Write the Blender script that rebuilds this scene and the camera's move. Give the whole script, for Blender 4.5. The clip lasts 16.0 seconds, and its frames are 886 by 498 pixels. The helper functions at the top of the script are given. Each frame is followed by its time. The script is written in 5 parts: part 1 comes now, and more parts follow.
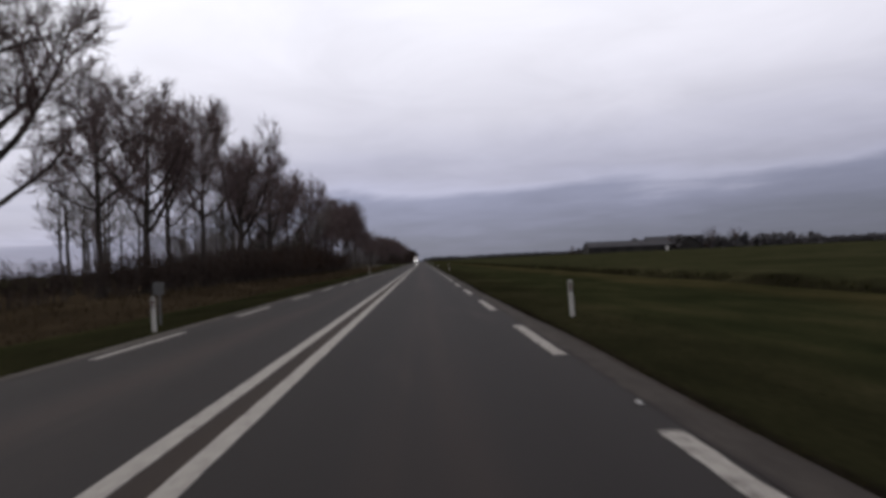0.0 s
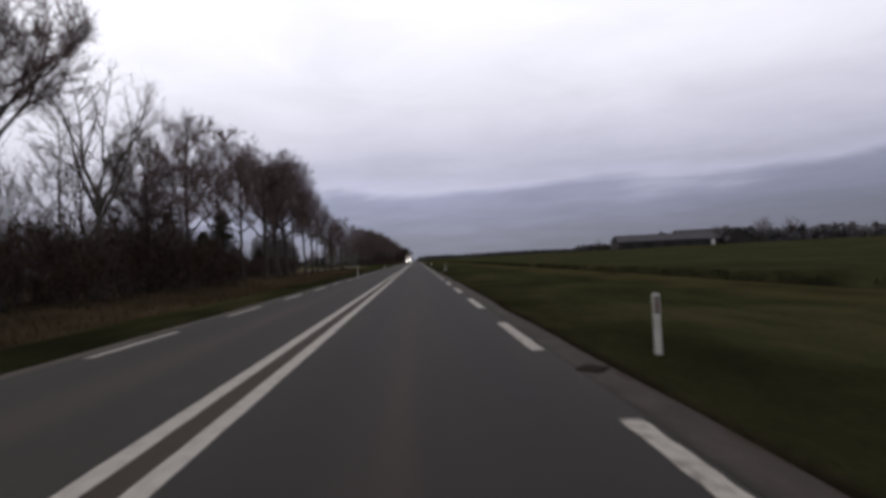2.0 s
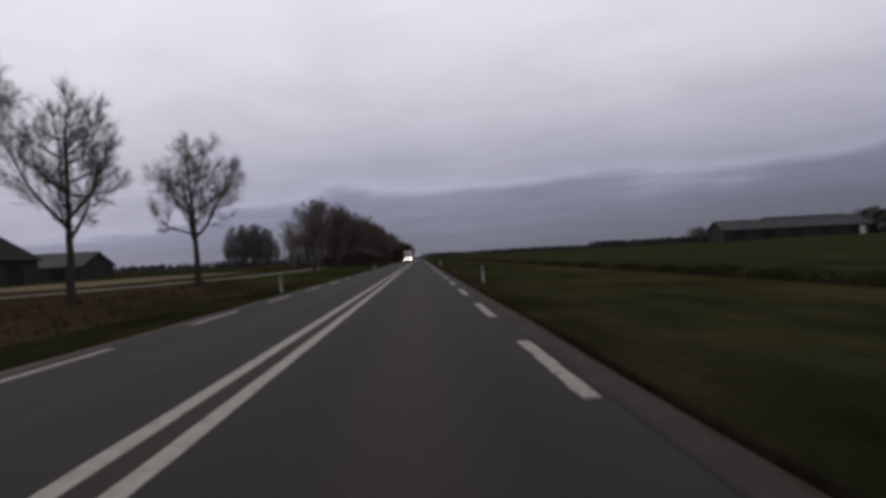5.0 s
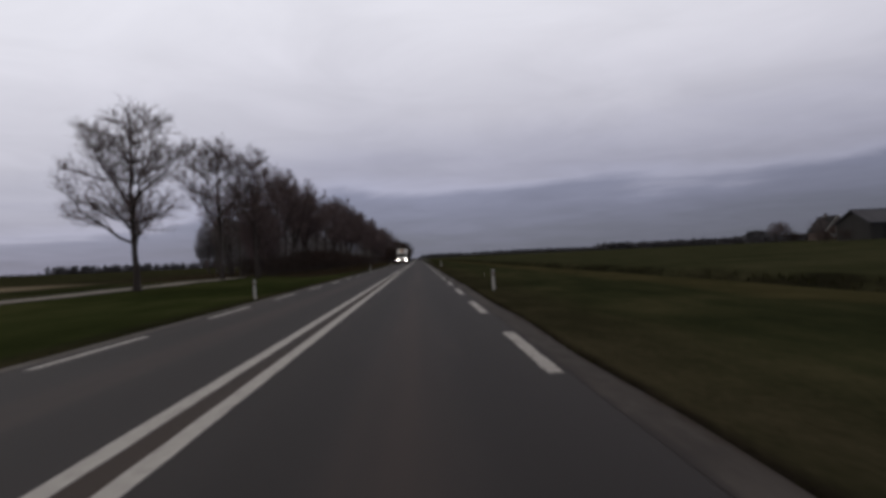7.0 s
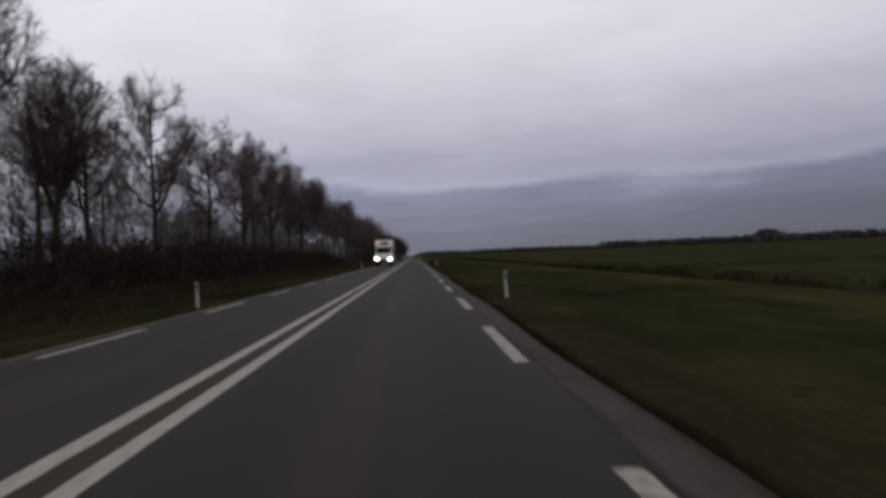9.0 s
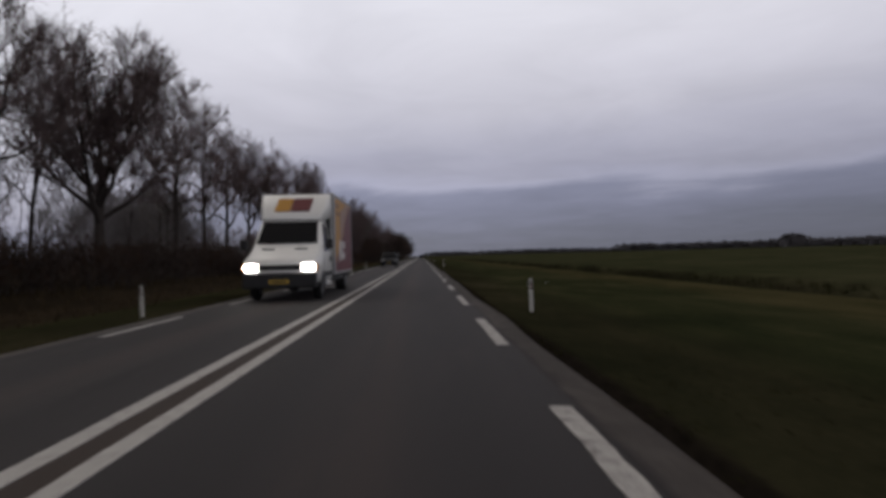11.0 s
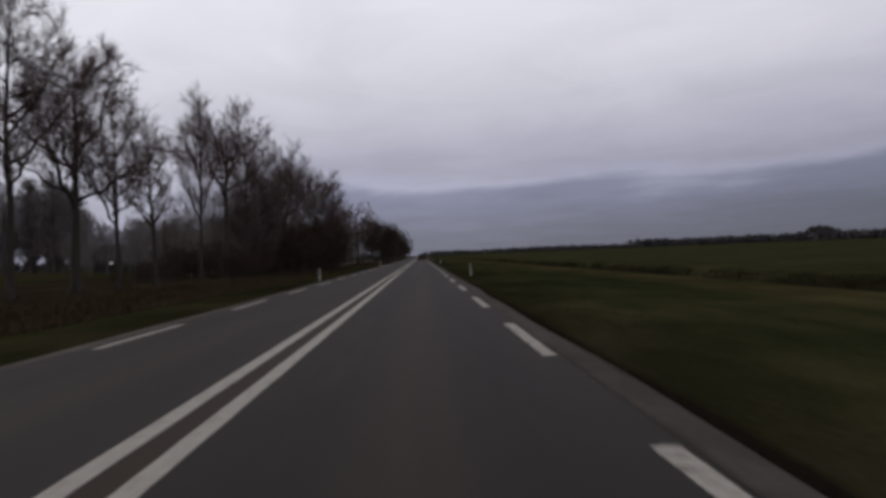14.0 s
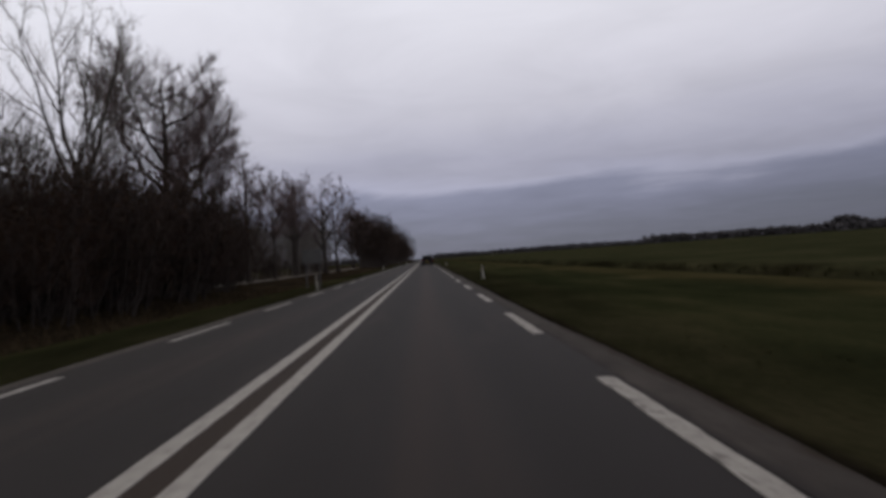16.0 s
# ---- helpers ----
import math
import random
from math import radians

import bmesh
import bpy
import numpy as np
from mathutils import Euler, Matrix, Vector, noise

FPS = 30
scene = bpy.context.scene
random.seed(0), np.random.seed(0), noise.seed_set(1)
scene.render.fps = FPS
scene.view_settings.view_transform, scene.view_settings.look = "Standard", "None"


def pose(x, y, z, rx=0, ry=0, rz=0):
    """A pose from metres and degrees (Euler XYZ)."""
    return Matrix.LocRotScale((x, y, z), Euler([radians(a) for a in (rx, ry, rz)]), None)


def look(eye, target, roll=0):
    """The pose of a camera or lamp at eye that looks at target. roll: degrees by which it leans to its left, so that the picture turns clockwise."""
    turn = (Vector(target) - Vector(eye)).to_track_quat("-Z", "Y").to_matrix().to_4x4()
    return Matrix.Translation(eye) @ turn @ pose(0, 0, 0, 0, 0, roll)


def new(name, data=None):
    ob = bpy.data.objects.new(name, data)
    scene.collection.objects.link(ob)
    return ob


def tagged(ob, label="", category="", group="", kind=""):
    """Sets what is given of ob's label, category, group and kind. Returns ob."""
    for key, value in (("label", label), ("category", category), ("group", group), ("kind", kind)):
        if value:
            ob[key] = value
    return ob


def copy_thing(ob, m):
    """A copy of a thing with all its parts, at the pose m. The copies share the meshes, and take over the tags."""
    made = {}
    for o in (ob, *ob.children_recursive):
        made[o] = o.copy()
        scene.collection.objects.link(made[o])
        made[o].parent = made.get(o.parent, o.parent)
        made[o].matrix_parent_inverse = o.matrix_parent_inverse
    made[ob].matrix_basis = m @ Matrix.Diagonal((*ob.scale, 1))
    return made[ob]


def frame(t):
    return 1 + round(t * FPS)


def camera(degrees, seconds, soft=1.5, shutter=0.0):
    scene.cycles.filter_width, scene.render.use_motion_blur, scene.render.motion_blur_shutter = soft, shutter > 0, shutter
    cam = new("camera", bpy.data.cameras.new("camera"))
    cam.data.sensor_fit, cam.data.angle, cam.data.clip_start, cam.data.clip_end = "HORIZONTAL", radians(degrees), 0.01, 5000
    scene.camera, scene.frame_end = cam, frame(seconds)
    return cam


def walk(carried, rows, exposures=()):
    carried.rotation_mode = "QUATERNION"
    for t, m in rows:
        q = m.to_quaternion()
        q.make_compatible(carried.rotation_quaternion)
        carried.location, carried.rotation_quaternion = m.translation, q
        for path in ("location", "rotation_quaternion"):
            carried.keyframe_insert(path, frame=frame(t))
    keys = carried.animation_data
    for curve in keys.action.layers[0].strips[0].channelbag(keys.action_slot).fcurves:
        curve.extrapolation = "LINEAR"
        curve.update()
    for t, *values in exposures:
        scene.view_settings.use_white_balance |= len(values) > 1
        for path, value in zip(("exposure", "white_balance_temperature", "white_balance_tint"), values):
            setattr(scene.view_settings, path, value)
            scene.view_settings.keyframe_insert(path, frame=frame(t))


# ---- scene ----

# ---------- camera and its drive ----------
EYE = 1.12
cam = camera(73.5, 16.0, soft=3.9, shutter=0.12)
# t, x, y, yaw, pitch, roll
PATH = [
    (0.0, 1.51, 0.01, -1.99, 1.05, 2.45),
    (0.5, 1.52, 13.46, -2.22, 0.53, 3.39),
    (1.0, 1.54, 26.93, -2.35, 0.72, 4.10),
    (1.5, 1.57, 40.30, -2.21, 1.09, 3.86),
    (2.0, 1.64, 53.80, -2.57, 0.91, 2.87),
    (2.5, 1.68, 67.26, -2.51, 0.72, 2.32),
    (3.0, 1.72, 80.61, -2.20, 1.04, 2.17),
    (3.5, 1.72, 93.87, -2.02, 1.00, 2.30),
    (4.0, 1.75, 107.38, -2.06, 0.84, 2.82),
    (6.5, 1.76, 173.95, -2.39, 0.61, 2.85),
    (7.0, 1.77, 187.17, -2.29, 0.78, 2.48),
    (7.5, 1.81, 200.52, -2.28, 0.51, 3.18),
    (8.0, 1.84, 213.81, -2.52, 0.62, 3.24),
    (8.5, 1.91, 227.26, -2.80, 0.53, 2.60),
    (11.0, 2.01, 293.34, -2.05, 0.64, 1.33),
    (11.5, 1.92, 306.35, -2.20, 0.60, 1.52),
    (12.0, 1.89, 319.64, -2.06, 0.67, 1.83),
    (12.5, 1.83, 332.84, -1.91, 0.68, 2.25),
    (13.0, 1.72, 346.03, -2.16, 0.70, 2.91),
    (13.5, 1.68, 359.21, -2.34, 0.73, 2.19),
    (14.0, 1.66, 372.35, -2.14, 0.58, 2.15),
    (14.5, 1.60, 385.45, -2.04, 0.77, 2.80),
    (15.0, 1.61, 398.64, -2.16, 0.81, 3.64),
    (15.5, 1.59, 411.76, -2.07, 0.73, 3.72),
    (16.0, 1.53, 424.57, -1.75, 0.83, 3.78),
]
walk(cam, [(t, pose(x, y, EYE, 90 + pitch, roll, yaw)) for t, x, y, yaw, pitch, roll in PATH],
     exposures=[(0.0, 0.34), (1.0, 0.40), (2.0, 0.44), (2.5, 0.12), (3.5, 0.0), (16.0, 0.0)])

# ---------- sky and sun ----------
world = bpy.data.worlds.new("overcast_sky")
scene.world = world
world.use_nodes = True
wt = world.node_tree
wt.nodes.clear()


def wl(a, b):
    wt.links.new(a, b)


def wmath(op, a, b=None, clamp=False):
    n = wt.nodes.new("ShaderNodeMath")
    n.operation = op
    n.use_clamp = clamp
    for i, v in enumerate((a, b)):
        if v is None:
            continue
        if isinstance(v, (int, float)):
            n.inputs[i].default_value = v
        else:
            wl(v, n.inputs[i])
    return n.outputs[0]


SUN_UP, SUN_ROUND = radians(38), radians(-55)
sky = wt.nodes.new("ShaderNodeTexSky")
sky.sky_type = "NISHITA"
sky.sun_disc = False
sky.sun_elevation, sky.sun_rotation = SUN_UP, SUN_ROUND
tc = wt.nodes.new("ShaderNodeTexCoord")
sep = wt.nodes.new("ShaderNodeSeparateXYZ")
wl(tc.outputs["Generated"], sep.inputs[0])
up = wmath("MAXIMUM", sep.outputs["Z"], 0.0)
# cloud deck seen in perspective: stretched into bands near the horizon
low = wmath("ADD", up, 0.07)
comb = wt.nodes.new("ShaderNodeCombineXYZ")
wl(wmath("DIVIDE", sep.outputs["X"], low), comb.inputs[0])
wl(wmath("DIVIDE", sep.outputs["Y"], low), comb.inputs[1])
nz = wt.nodes.new("ShaderNodeTexNoise")
nz.inputs["Scale"].default_value = 0.55
nz.inputs["Detail"].default_value = 6.0
nz.inputs["Roughness"].default_value = 0.55
nz.inputs["Distortion"].default_value = 0.4
wl(comb.outputs[0], nz.inputs["Vector"])
nb = wt.nodes.new("ShaderNodeTexNoise")
nb.inputs["Scale"].default_value = 0.17
nb.inputs["Detail"].default_value = 3.0
wl(comb.outputs[0], nb.inputs["Vector"])
# brightness by height; the west (x < 0) clears lower down
west = wmath("MULTIPLY", wmath("MAXIMUM", wmath("SUBTRACT", wmath("MULTIPLY", sep.outputs["X"], -1.0), 0.12), 0.0), 0.17)
elev = wmath("ADD", up, wmath("MINIMUM", west, 0.085))
elev = wmath("ADD", elev, wmath("MULTIPLY", wmath("SUBTRACT", nz.outputs["Fac"], 0.5), 0.10))
elev = wmath("ADD", elev, wmath("MULTIPLY", wmath("SUBTRACT", nb.outputs["Fac"], 0.5), 0.07))
ramp = wt.nodes.new("ShaderNodeValToRGB")
wl(elev, ramp.inputs[0])
stops = [(0.0, (0.160, 0.168, 0.219)), (0.035, (0.175, 0.182, 0.245)), (0.075, (0.218, 0.225, 0.312)), (0.104, (0.254, 0.262, 0.362)),
         (0.122, (0.415, 0.415, 0.535)), (0.142, (0.385, 0.38, 0.475)), (0.165, (0.43, 0.425, 0.52)), (0.23, (0.57, 0.56, 0.64)), (0.32, (0.71, 0.70, 0.775)),
         (0.42, (0.82, 0.815, 0.885)), (0.60, (0.46, 0.435, 0.44)), (1.0, (0.30, 0.25, 0.205))]
els = ramp.color_ramp.elements
for k, (pos, col) in enumerate(stops):
    e = els[k] if k < 2 else els.new(pos)
    e.position, e.color = pos, (*col, 1)
bg_sky, bg_cloud, mix, out = (wt.nodes.new(n) for n in ("ShaderNodeBackground", "ShaderNodeBackground", "ShaderNodeMixShader", "ShaderNodeOutputWorld"))
wl(sky.outputs[0], bg_sky.inputs[0])
bg_sky.inputs[1].default_value = 0.07
wl(ramp.outputs[0], bg_cloud.inputs[0])
# wisps: small uneven brightness over the whole deck
nw = wt.nodes.new("ShaderNodeTexNoise")
nw.inputs["Scale"].default_value = 1.3
nw.inputs["Detail"].default_value = 5.0
nw.inputs["Roughness"].default_value = 0.6
nw.inputs["Distortion"].default_value = 0.8
wl(comb.outputs[0], nw.inputs["Vector"])
# the low cloud bank thickens towards the east
east = wmath("MULTIPLY", wmath("SUBTRACT", sep.outputs["X"], 0.08), 1.9, True)
bank = wmath("MULTIPLY", wmath("SUBTRACT", 0.20, up), 9.0, True)
thick = wmath("SUBTRACT", 1.0, wmath("MULTIPLY", wmath("MULTIPLY", east, bank), 0.27))
wl(wmath("MULTIPLY", thick, wmath("ADD", 0.86, wmath("MULTIPLY", nw.outputs["Fac"], 0.28))), bg_cloud.inputs[1])
mix.inputs[0].default_value = 0.94
wl(bg_sky.outputs[0], mix.inputs[1])
wl(bg_cloud.outputs[0], mix.inputs[2])
wl(mix.outputs[0], out.inputs[0])

sun = new("sun", bpy.data.lights.new("sun", "SUN"))
sun.data.energy, sun.data.angle, sun.data.color = 0.5, radians(40), (1.0, 0.96, 0.9)
sun.matrix_world = look((-60, 40, 60), (0, 0, 0))

# ---------- materials ----------
class Mat:
    """A node material: a principled surface and short ways to wire it."""

    def __init__(self, name, colour=(0.5, 0.5, 0.5), rough=0.6, metal=0.0, spec=0.5):
        self.m = bpy.data.materials.new(name)
        self.m.use_nodes = True
        self.t = self.m.node_tree
        self.b = self.t.nodes["Principled BSDF"]
        self.b.inputs["Base Color"].default_value = (*colour, 1)
        self.b.inputs["Roughness"].default_value = rough
        self.b.inputs["Metallic"].default_value = metal
        self.b.inputs["Specular IOR Level"].default_value = spec

    def node(self, kind, **ins):
        n = self.t.nodes.new(kind)
        for k, v in ins.items():
            n.inputs[k.replace("_", " ")].default_value = v
        return n

    def link(self, a, b):
        self.t.links.new(a, b)

    def coord(self, scale=(1, 1, 1)):
        c, mp = self.node("ShaderNodeTexCoord"), self.node("ShaderNodeMapping", Scale=scale)
        self.link(c.outputs["Object"], mp.inputs[0])
        return mp.outputs[0]

    def noise(self, scale, detail=4.0, rough=0.55, stretch=(1, 1, 1)):
        n = self.node("ShaderNodeTexNoise", Scale=scale, Detail=detail, Roughness=rough)
        self.link(self.coord(stretch), n.inputs["Vector"])
        return n.outputs["Fac"]

    def math(self, op, a, b=0.0, clamp=False):
        n = self.node("ShaderNodeMath")
        n.operation, n.use_clamp = op, clamp
        for i, v in enumerate((a, b)):
            if isinstance(v, (int, float)):
                n.inputs[i].default_value = v
            else:
                self.link(v, n.inputs[i])
        return n.outputs[0]

    def ramp(self, fac, *stops):
        n = self.node("ShaderNodeValToRGB")
        self.link(fac, n.inputs[0])
        e = n.color_ramp.elements
        for k, (p, c) in enumerate(stops):
            s = e[k] if k < 2 else e.new(p)
            s.position, s.color = p, (*c, 1) if len(c) == 3 else c
        return n.outputs[0]

    def step(self, v, lo, hi):
        n = self.node("ShaderNodeMapRange")
        n.inputs["From Min"].default_value, n.inputs["From Max"].default_value = lo, hi
        n.interpolation_type = "SMOOTHSTEP"
        self.link(v, n.inputs["Value"])
        return n.outputs[0]

    def mix(self, fac, a, b):
        n = self.node("ShaderNodeMix")
        n.data_type = "RGBA"
        for s, v in (("Factor", fac), ("A", a), ("B", b)):
            sock = [i for i in n.inputs if i.name == s and (i.type == "RGBA" or s == "Factor")][0]
            if isinstance(v, (int, float)):
                sock.default_value = v
            elif isinstance(v, tuple):
                sock.default_value = (*v, 1)
            else:
                self.link(v, sock)
        return [o for o in n.outputs if o.type == "RGBA"][0]

    def colour(self, sock):
        self.link(sock, self.b.inputs["Base Color"])
        return self

    def bump(self, height, strength=0.4, dist=0.02):
        n = self.node("ShaderNodeBump", Strength=strength, Distance=dist)
        self.link(height, n.inputs["Height"])
        self.link(n.outputs[0], self.b.inputs["Normal"])
        return self

    def xyz(self):
        c, s = self.node("ShaderNodeTexCoord"), self.node("ShaderNodeSeparateXYZ")
        self.link(c.outputs["Object"], s.inputs[0])
        return s.outputs[0], s.outputs[1], s.outputs[2]


def mottled(name, a, b, scale=3.0, rough=0.7, fine=40.0, bump=0.25, dist=0.01, metal=0.0, stretch=(1, 1, 1), spec=0.4):
    """Two tones mixed by broad and fine noise, with a fine relief."""
    k = Mat(name, a, rough, metal, spec)
    n = k.math("ADD", k.math("MULTIPLY", k.noise(scale, 5, 0.6, stretch), 0.65), k.math("MULTIPLY", k.noise(fine, 3, 0.6, stretch), 0.35))
    k.colour(k.ramp(n, (0.33, a), (0.67, b)))
    if bump:
        k.bump(k.noise(fine, 4, 0.6, stretch), bump, dist)
    return k.m


def asphalt():
    k = Mat("worn_asphalt", (0.05, 0.05, 0.05), 0.8, 0, 0.19)
    x, y, z = k.xyz()
    broad = k.noise(0.35, 4, 0.6, (1, 0.12, 1))
    grain = k.noise(55, 3, 0.7)
    streak = k.noise(1.6, 3, 0.6, (1, 0.02, 1))
    n = k.math("ADD", k.math("MULTIPLY", broad, 0.45), k.math("ADD", k.math("MULTIPLY", grain, 0.25), k.math("MULTIPLY", streak, 0.3)))
    base = k.ramp(n, (0.3, (0.0210, 0.0188, 0.0194)), (0.55, (0.0274, 0.0245, 0.0250)), (0.75, (0.0364, 0.0323, 0.0322)))
    # wheel tracks, polished dark
    track = k.math("ABSOLUTE", k.math("SUBTRACT", k.math("ABSOLUTE", k.math("SUBTRACT", k.math("ABSOLUTE", x), 1.6)), 0.78))
    worn = k.math("MULTIPLY", k.math("SUBTRACT", 1.0, k.step(track, 0.08, 0.42)), k.step(broad, 0.2, 0.6))
    base = k.mix(k.math("MULTIPLY", worn, 0.55), base, (0.0208, 0.0187, 0.0190))
    # uneven mend patches and stains along the lanes
    stain = k.step(k.noise(0.55, 5, 0.65, (1.6, 0.22, 1)), 0.54, 0.72)
    base = k.mix(k.math("MULTIPLY", stain, 0.7), base, (0.0416, 0.0338, 0.0326))
    dark = k.step(k.noise(1.1, 4, 0.6, (1.3, 0.16, 1)), 0.60, 0.74)
    base = k.mix(k.math("MULTIPLY", dark, 0.75), base, (0.0168, 0.0153, 0.0155))
    # browner middle of the lanes
    lane = k.math("ABSOLUTE", k.math("SUBTRACT", k.math("ABSOLUTE", x), 1.55))
    mid = k.math("MULTIPLY", k.math("SUBTRACT", 1.0, k.step(lane, 0.05, 0.58)), k.step(streak, 0.3, 0.65))
    base = k.mix(k.math("MULTIPLY", mid, 0.55), base, (0.0512, 0.0386, 0.0350))
    # rust-brown dust between the two centre lines
    gap = k.math("SUBTRACT", 1.0, k.step(k.math("ABSOLUTE", k.math("SUBTRACT", x, 0.007)), 0.11, 0.16))
    base = k.mix(k.math("MULTIPLY", gap, k.step(broad, 0.25, 0.5)), base, (0.0368, 0.0267, 0.0217))
    k.colour(base)
    k.bump(grain, 0.5, 0.006)
    return k.m


def edging():
    """Old concrete strip: grit, stains, and soil creeping in from the verge."""
    k = Mat("concrete_edging", (0.06, 0.055, 0.05), 0.95, 0, 0.12)
    x, y, z = k.xyz()
    broad, mid, grit = k.noise(0.5, 5, 0.65, (1, 0.5, 1)), k.noise(3.0, 5, 0.65, (1, 0.5, 1)), k.noise(40, 3, 0.7)
    n = k.math("ADD", k.math("MULTIPLY", broad, 0.35), k.math("ADD", k.math("MULTIPLY", mid, 0.4), k.math("MULTIPLY", grit, 0.25)))
    col = k.ramp(n, (0.34, (0.032, 0.0285, 0.027)), (0.5, (0.054, 0.048, 0.0445)), (0.66, (0.088, 0.078, 0.072)))
    edge = k.math("ADD", x, k.math("MULTIPLY", k.math("SUBTRACT", mid, 0.5), 0.42))
    col = k.mix(k.step(edge, 3.40, 3.50), col, k.ramp(grit, (0.35, (0.020, 0.016, 0.012)), (0.65, (0.042, 0.033, 0.025))))
    seam = k.math("SUBTRACT", 1.0, k.step(k.math("ADD", x, k.math("MULTIPLY", k.math("SUBTRACT", mid, 0.5), 0.22)), 3.115, 3.20))
    col = k.mix(k.math("MULTIPLY", seam, 0.85), col, (0.034, 0.0305, 0.031))
    k.colour(col)
    k.bump(k.math("ADD", grit, mid), 0.5, 0.008)
    return k.m


def road_paint(name, dirt):
    """White paint; dirt shifts it towards bare, grey and chipped."""
    k = Mat(name, (0.6, 0.6, 0.58), 0.75, 0, 0.2)
    worn = k.noise(9, 5, 0.7)
    speck = k.noise(70, 3, 0.7)
    n = k.math("SUBTRACT", k.math("ADD", k.math("MULTIPLY", worn, 0.6), k.math("MULTIPLY", speck, 0.4)), dirt)
    k.colour(k.ramp(n, (0.35, (0.11, 0.10, 0.097)), (0.43, (0.33, 0.318, 0.302)), (0.62, (0.46, 0.45, 0.425))))
    k.bump(speck, 0.4, 0.004)
    return k.m


def ground_cover():
    k = Mat("grass_ground", (0.04, 0.05, 0.02), 1.0, 0, 0.0)
    x, y, z = k.xyz()
    broad, mid, fine = k.noise(0.09, 5, 0.6), k.noise(0.7, 5, 0.65, (1, 0.35, 1)), k.noise(14, 4, 0.7)
    n = k.math("ADD", k.math("MULTIPLY", broad, 0.4), k.math("ADD", k.math("MULTIPLY", mid, 0.35), k.math("MULTIPLY", fine, 0.25)))
    n = k.math("ADD", k.math("MULTIPLY", k.math("SUBTRACT", n, 0.5), 1.7), 0.5)
    grass = k.ramp(n, (0.34, (0.0143, 0.0180, 0.0088)), (0.5, (0.0260, 0.0286, 0.0136)), (0.66, (0.0479, 0.0449, 0.0229)))
    # thin brownish turf beside the road, rank yellow grass on the ditch bank
    worn = k.ramp(n, (0.34, (0.0151, 0.0154, 0.0088)), (0.5, (0.0260, 0.0238, 0.0136)), (0.66, (0.0454, 0.0387, 0.0238)))
    lush = k.ramp(n, (0.34, (0.0118, 0.0123, 0.0070)), (0.5, (0.0210, 0.0207, 0.0110)), (0.66, (0.0361, 0.0326, 0.0194)))
    dry = k.math("MULTIPLY", k.step(y, 140, 180), k.math("SUBTRACT", 1.0, k.step(y, 335, 365)))
    worn = k.mix(dry, lush, worn)
    ax = k.math("ADD", k.math("ABSOLUTE", x), k.math("MULTIPLY", k.math("SUBTRACT", broad, 0.5), 5.0))
    grass = k.mix(k.math("MULTIPLY", k.math("SUBTRACT", 1.0, k.step(ax, 4.2, 6.4)), 0.8), grass, worn)
    rank = k.math("MULTIPLY", k.step(ax, 9.4, 11.0), k.math("SUBTRACT", 1.0, k.step(ax, 12.6, 13.4)))
    grass = k.mix(k.math("MULTIPLY", rank, 0.7), grass, k.ramp(n, (0.34, (0.030, 0.028, 0.013)), (0.66, (0.066, 0.056, 0.027))))
    # wet meadow past the ditch: a deeper green
    wob = k.math("MULTIPLY", k.math("SUBTRACT", mid, 0.5), 3.0)
    xr = k.math("ADD", x, wob)
    field = k.ramp(n, (0.34, (0.022, 0.0245, 0.0125)), (0.5, (0.033, 0.035, 0.0175)), (0.64, (0.047, 0.046, 0.025)))
    col = k.mix(k.step(xr, 14.2, 15.6), grass, field)
    ditch = k.math("MULTIPLY", k.step(xr, 13.0, 13.8), k.math("SUBTRACT", 1.0, k.step(xr, 15.0, 16.0)))
    col = k.mix(ditch, col, k.ramp(n, (0.35, (0.011, 0.0108, 0.0065)), (0.65, (0.025, 0.0225, 0.013))))
    # leaf litter and dead grass under the tree row
    litter = k.ramp(n, (0.32, (0.015, 0.012, 0.0085)), (0.52, (0.027, 0.021, 0.0145)), (0.68, (0.046, 0.035, 0.023)))
    pale = k.ramp(n, (0.32, (0.024, 0.0185, 0.0125)), (0.52, (0.047, 0.036, 0.024)), (0.68, (0.075, 0.058, 0.039)))
    litter = k.mix(k.math("SUBTRACT", 1.0, k.step(y, 165, 240)), litter, pale)
    xl = k.math("ADD", x, k.math("MULTIPLY", wob, 1.3))
    band = k.math("SUBTRACT", 1.0, k.step(xl, -8.2, -6.2))
    open_mid = k.math("MULTIPLY", k.step(y, 176, 190), k.math("SUBTRACT", 1.0, k.step(y, 236, 250)))
    band = k.math("MULTIPLY", band, k.math("SUBTRACT", 1.0, open_mid))
    far = k.step(x, -42, -24)
    band = k.math("MULTIPLY", band, k.math("ADD", k.math("MULTIPLY", far, 0.75), 0.25))
    col = k.mix(band, col, litter)
    # mown green verge along the open stretch
    lawn = k.ramp(n, (0.34, (0.018, 0.024, 0.008)), (0.5, (0.028, 0.035, 0.012)), (0.66, (0.042, 0.047, 0.018)))
    near = k.math("MULTIPLY", k.step(x, -14.6, -13.8), k.math("SUBTRACT", 1.0, k.step(x, -4.6, -3.8)))
    col = k.mix(k.math("MULTIPLY", near, k.math("MULTIPLY", k.math("MULTIPLY", k.step(y, 168, 186), k.math("SUBTRACT", 1.0, k.step(y, 236, 252))), 0.85)), col, lawn)
    # pale stubble strip in the field behind the open stretch
    strip = k.math("MULTIPLY", k.step(x, -48, -45), k.math("SUBTRACT", 1.0, k.step(x, -29, -26)))
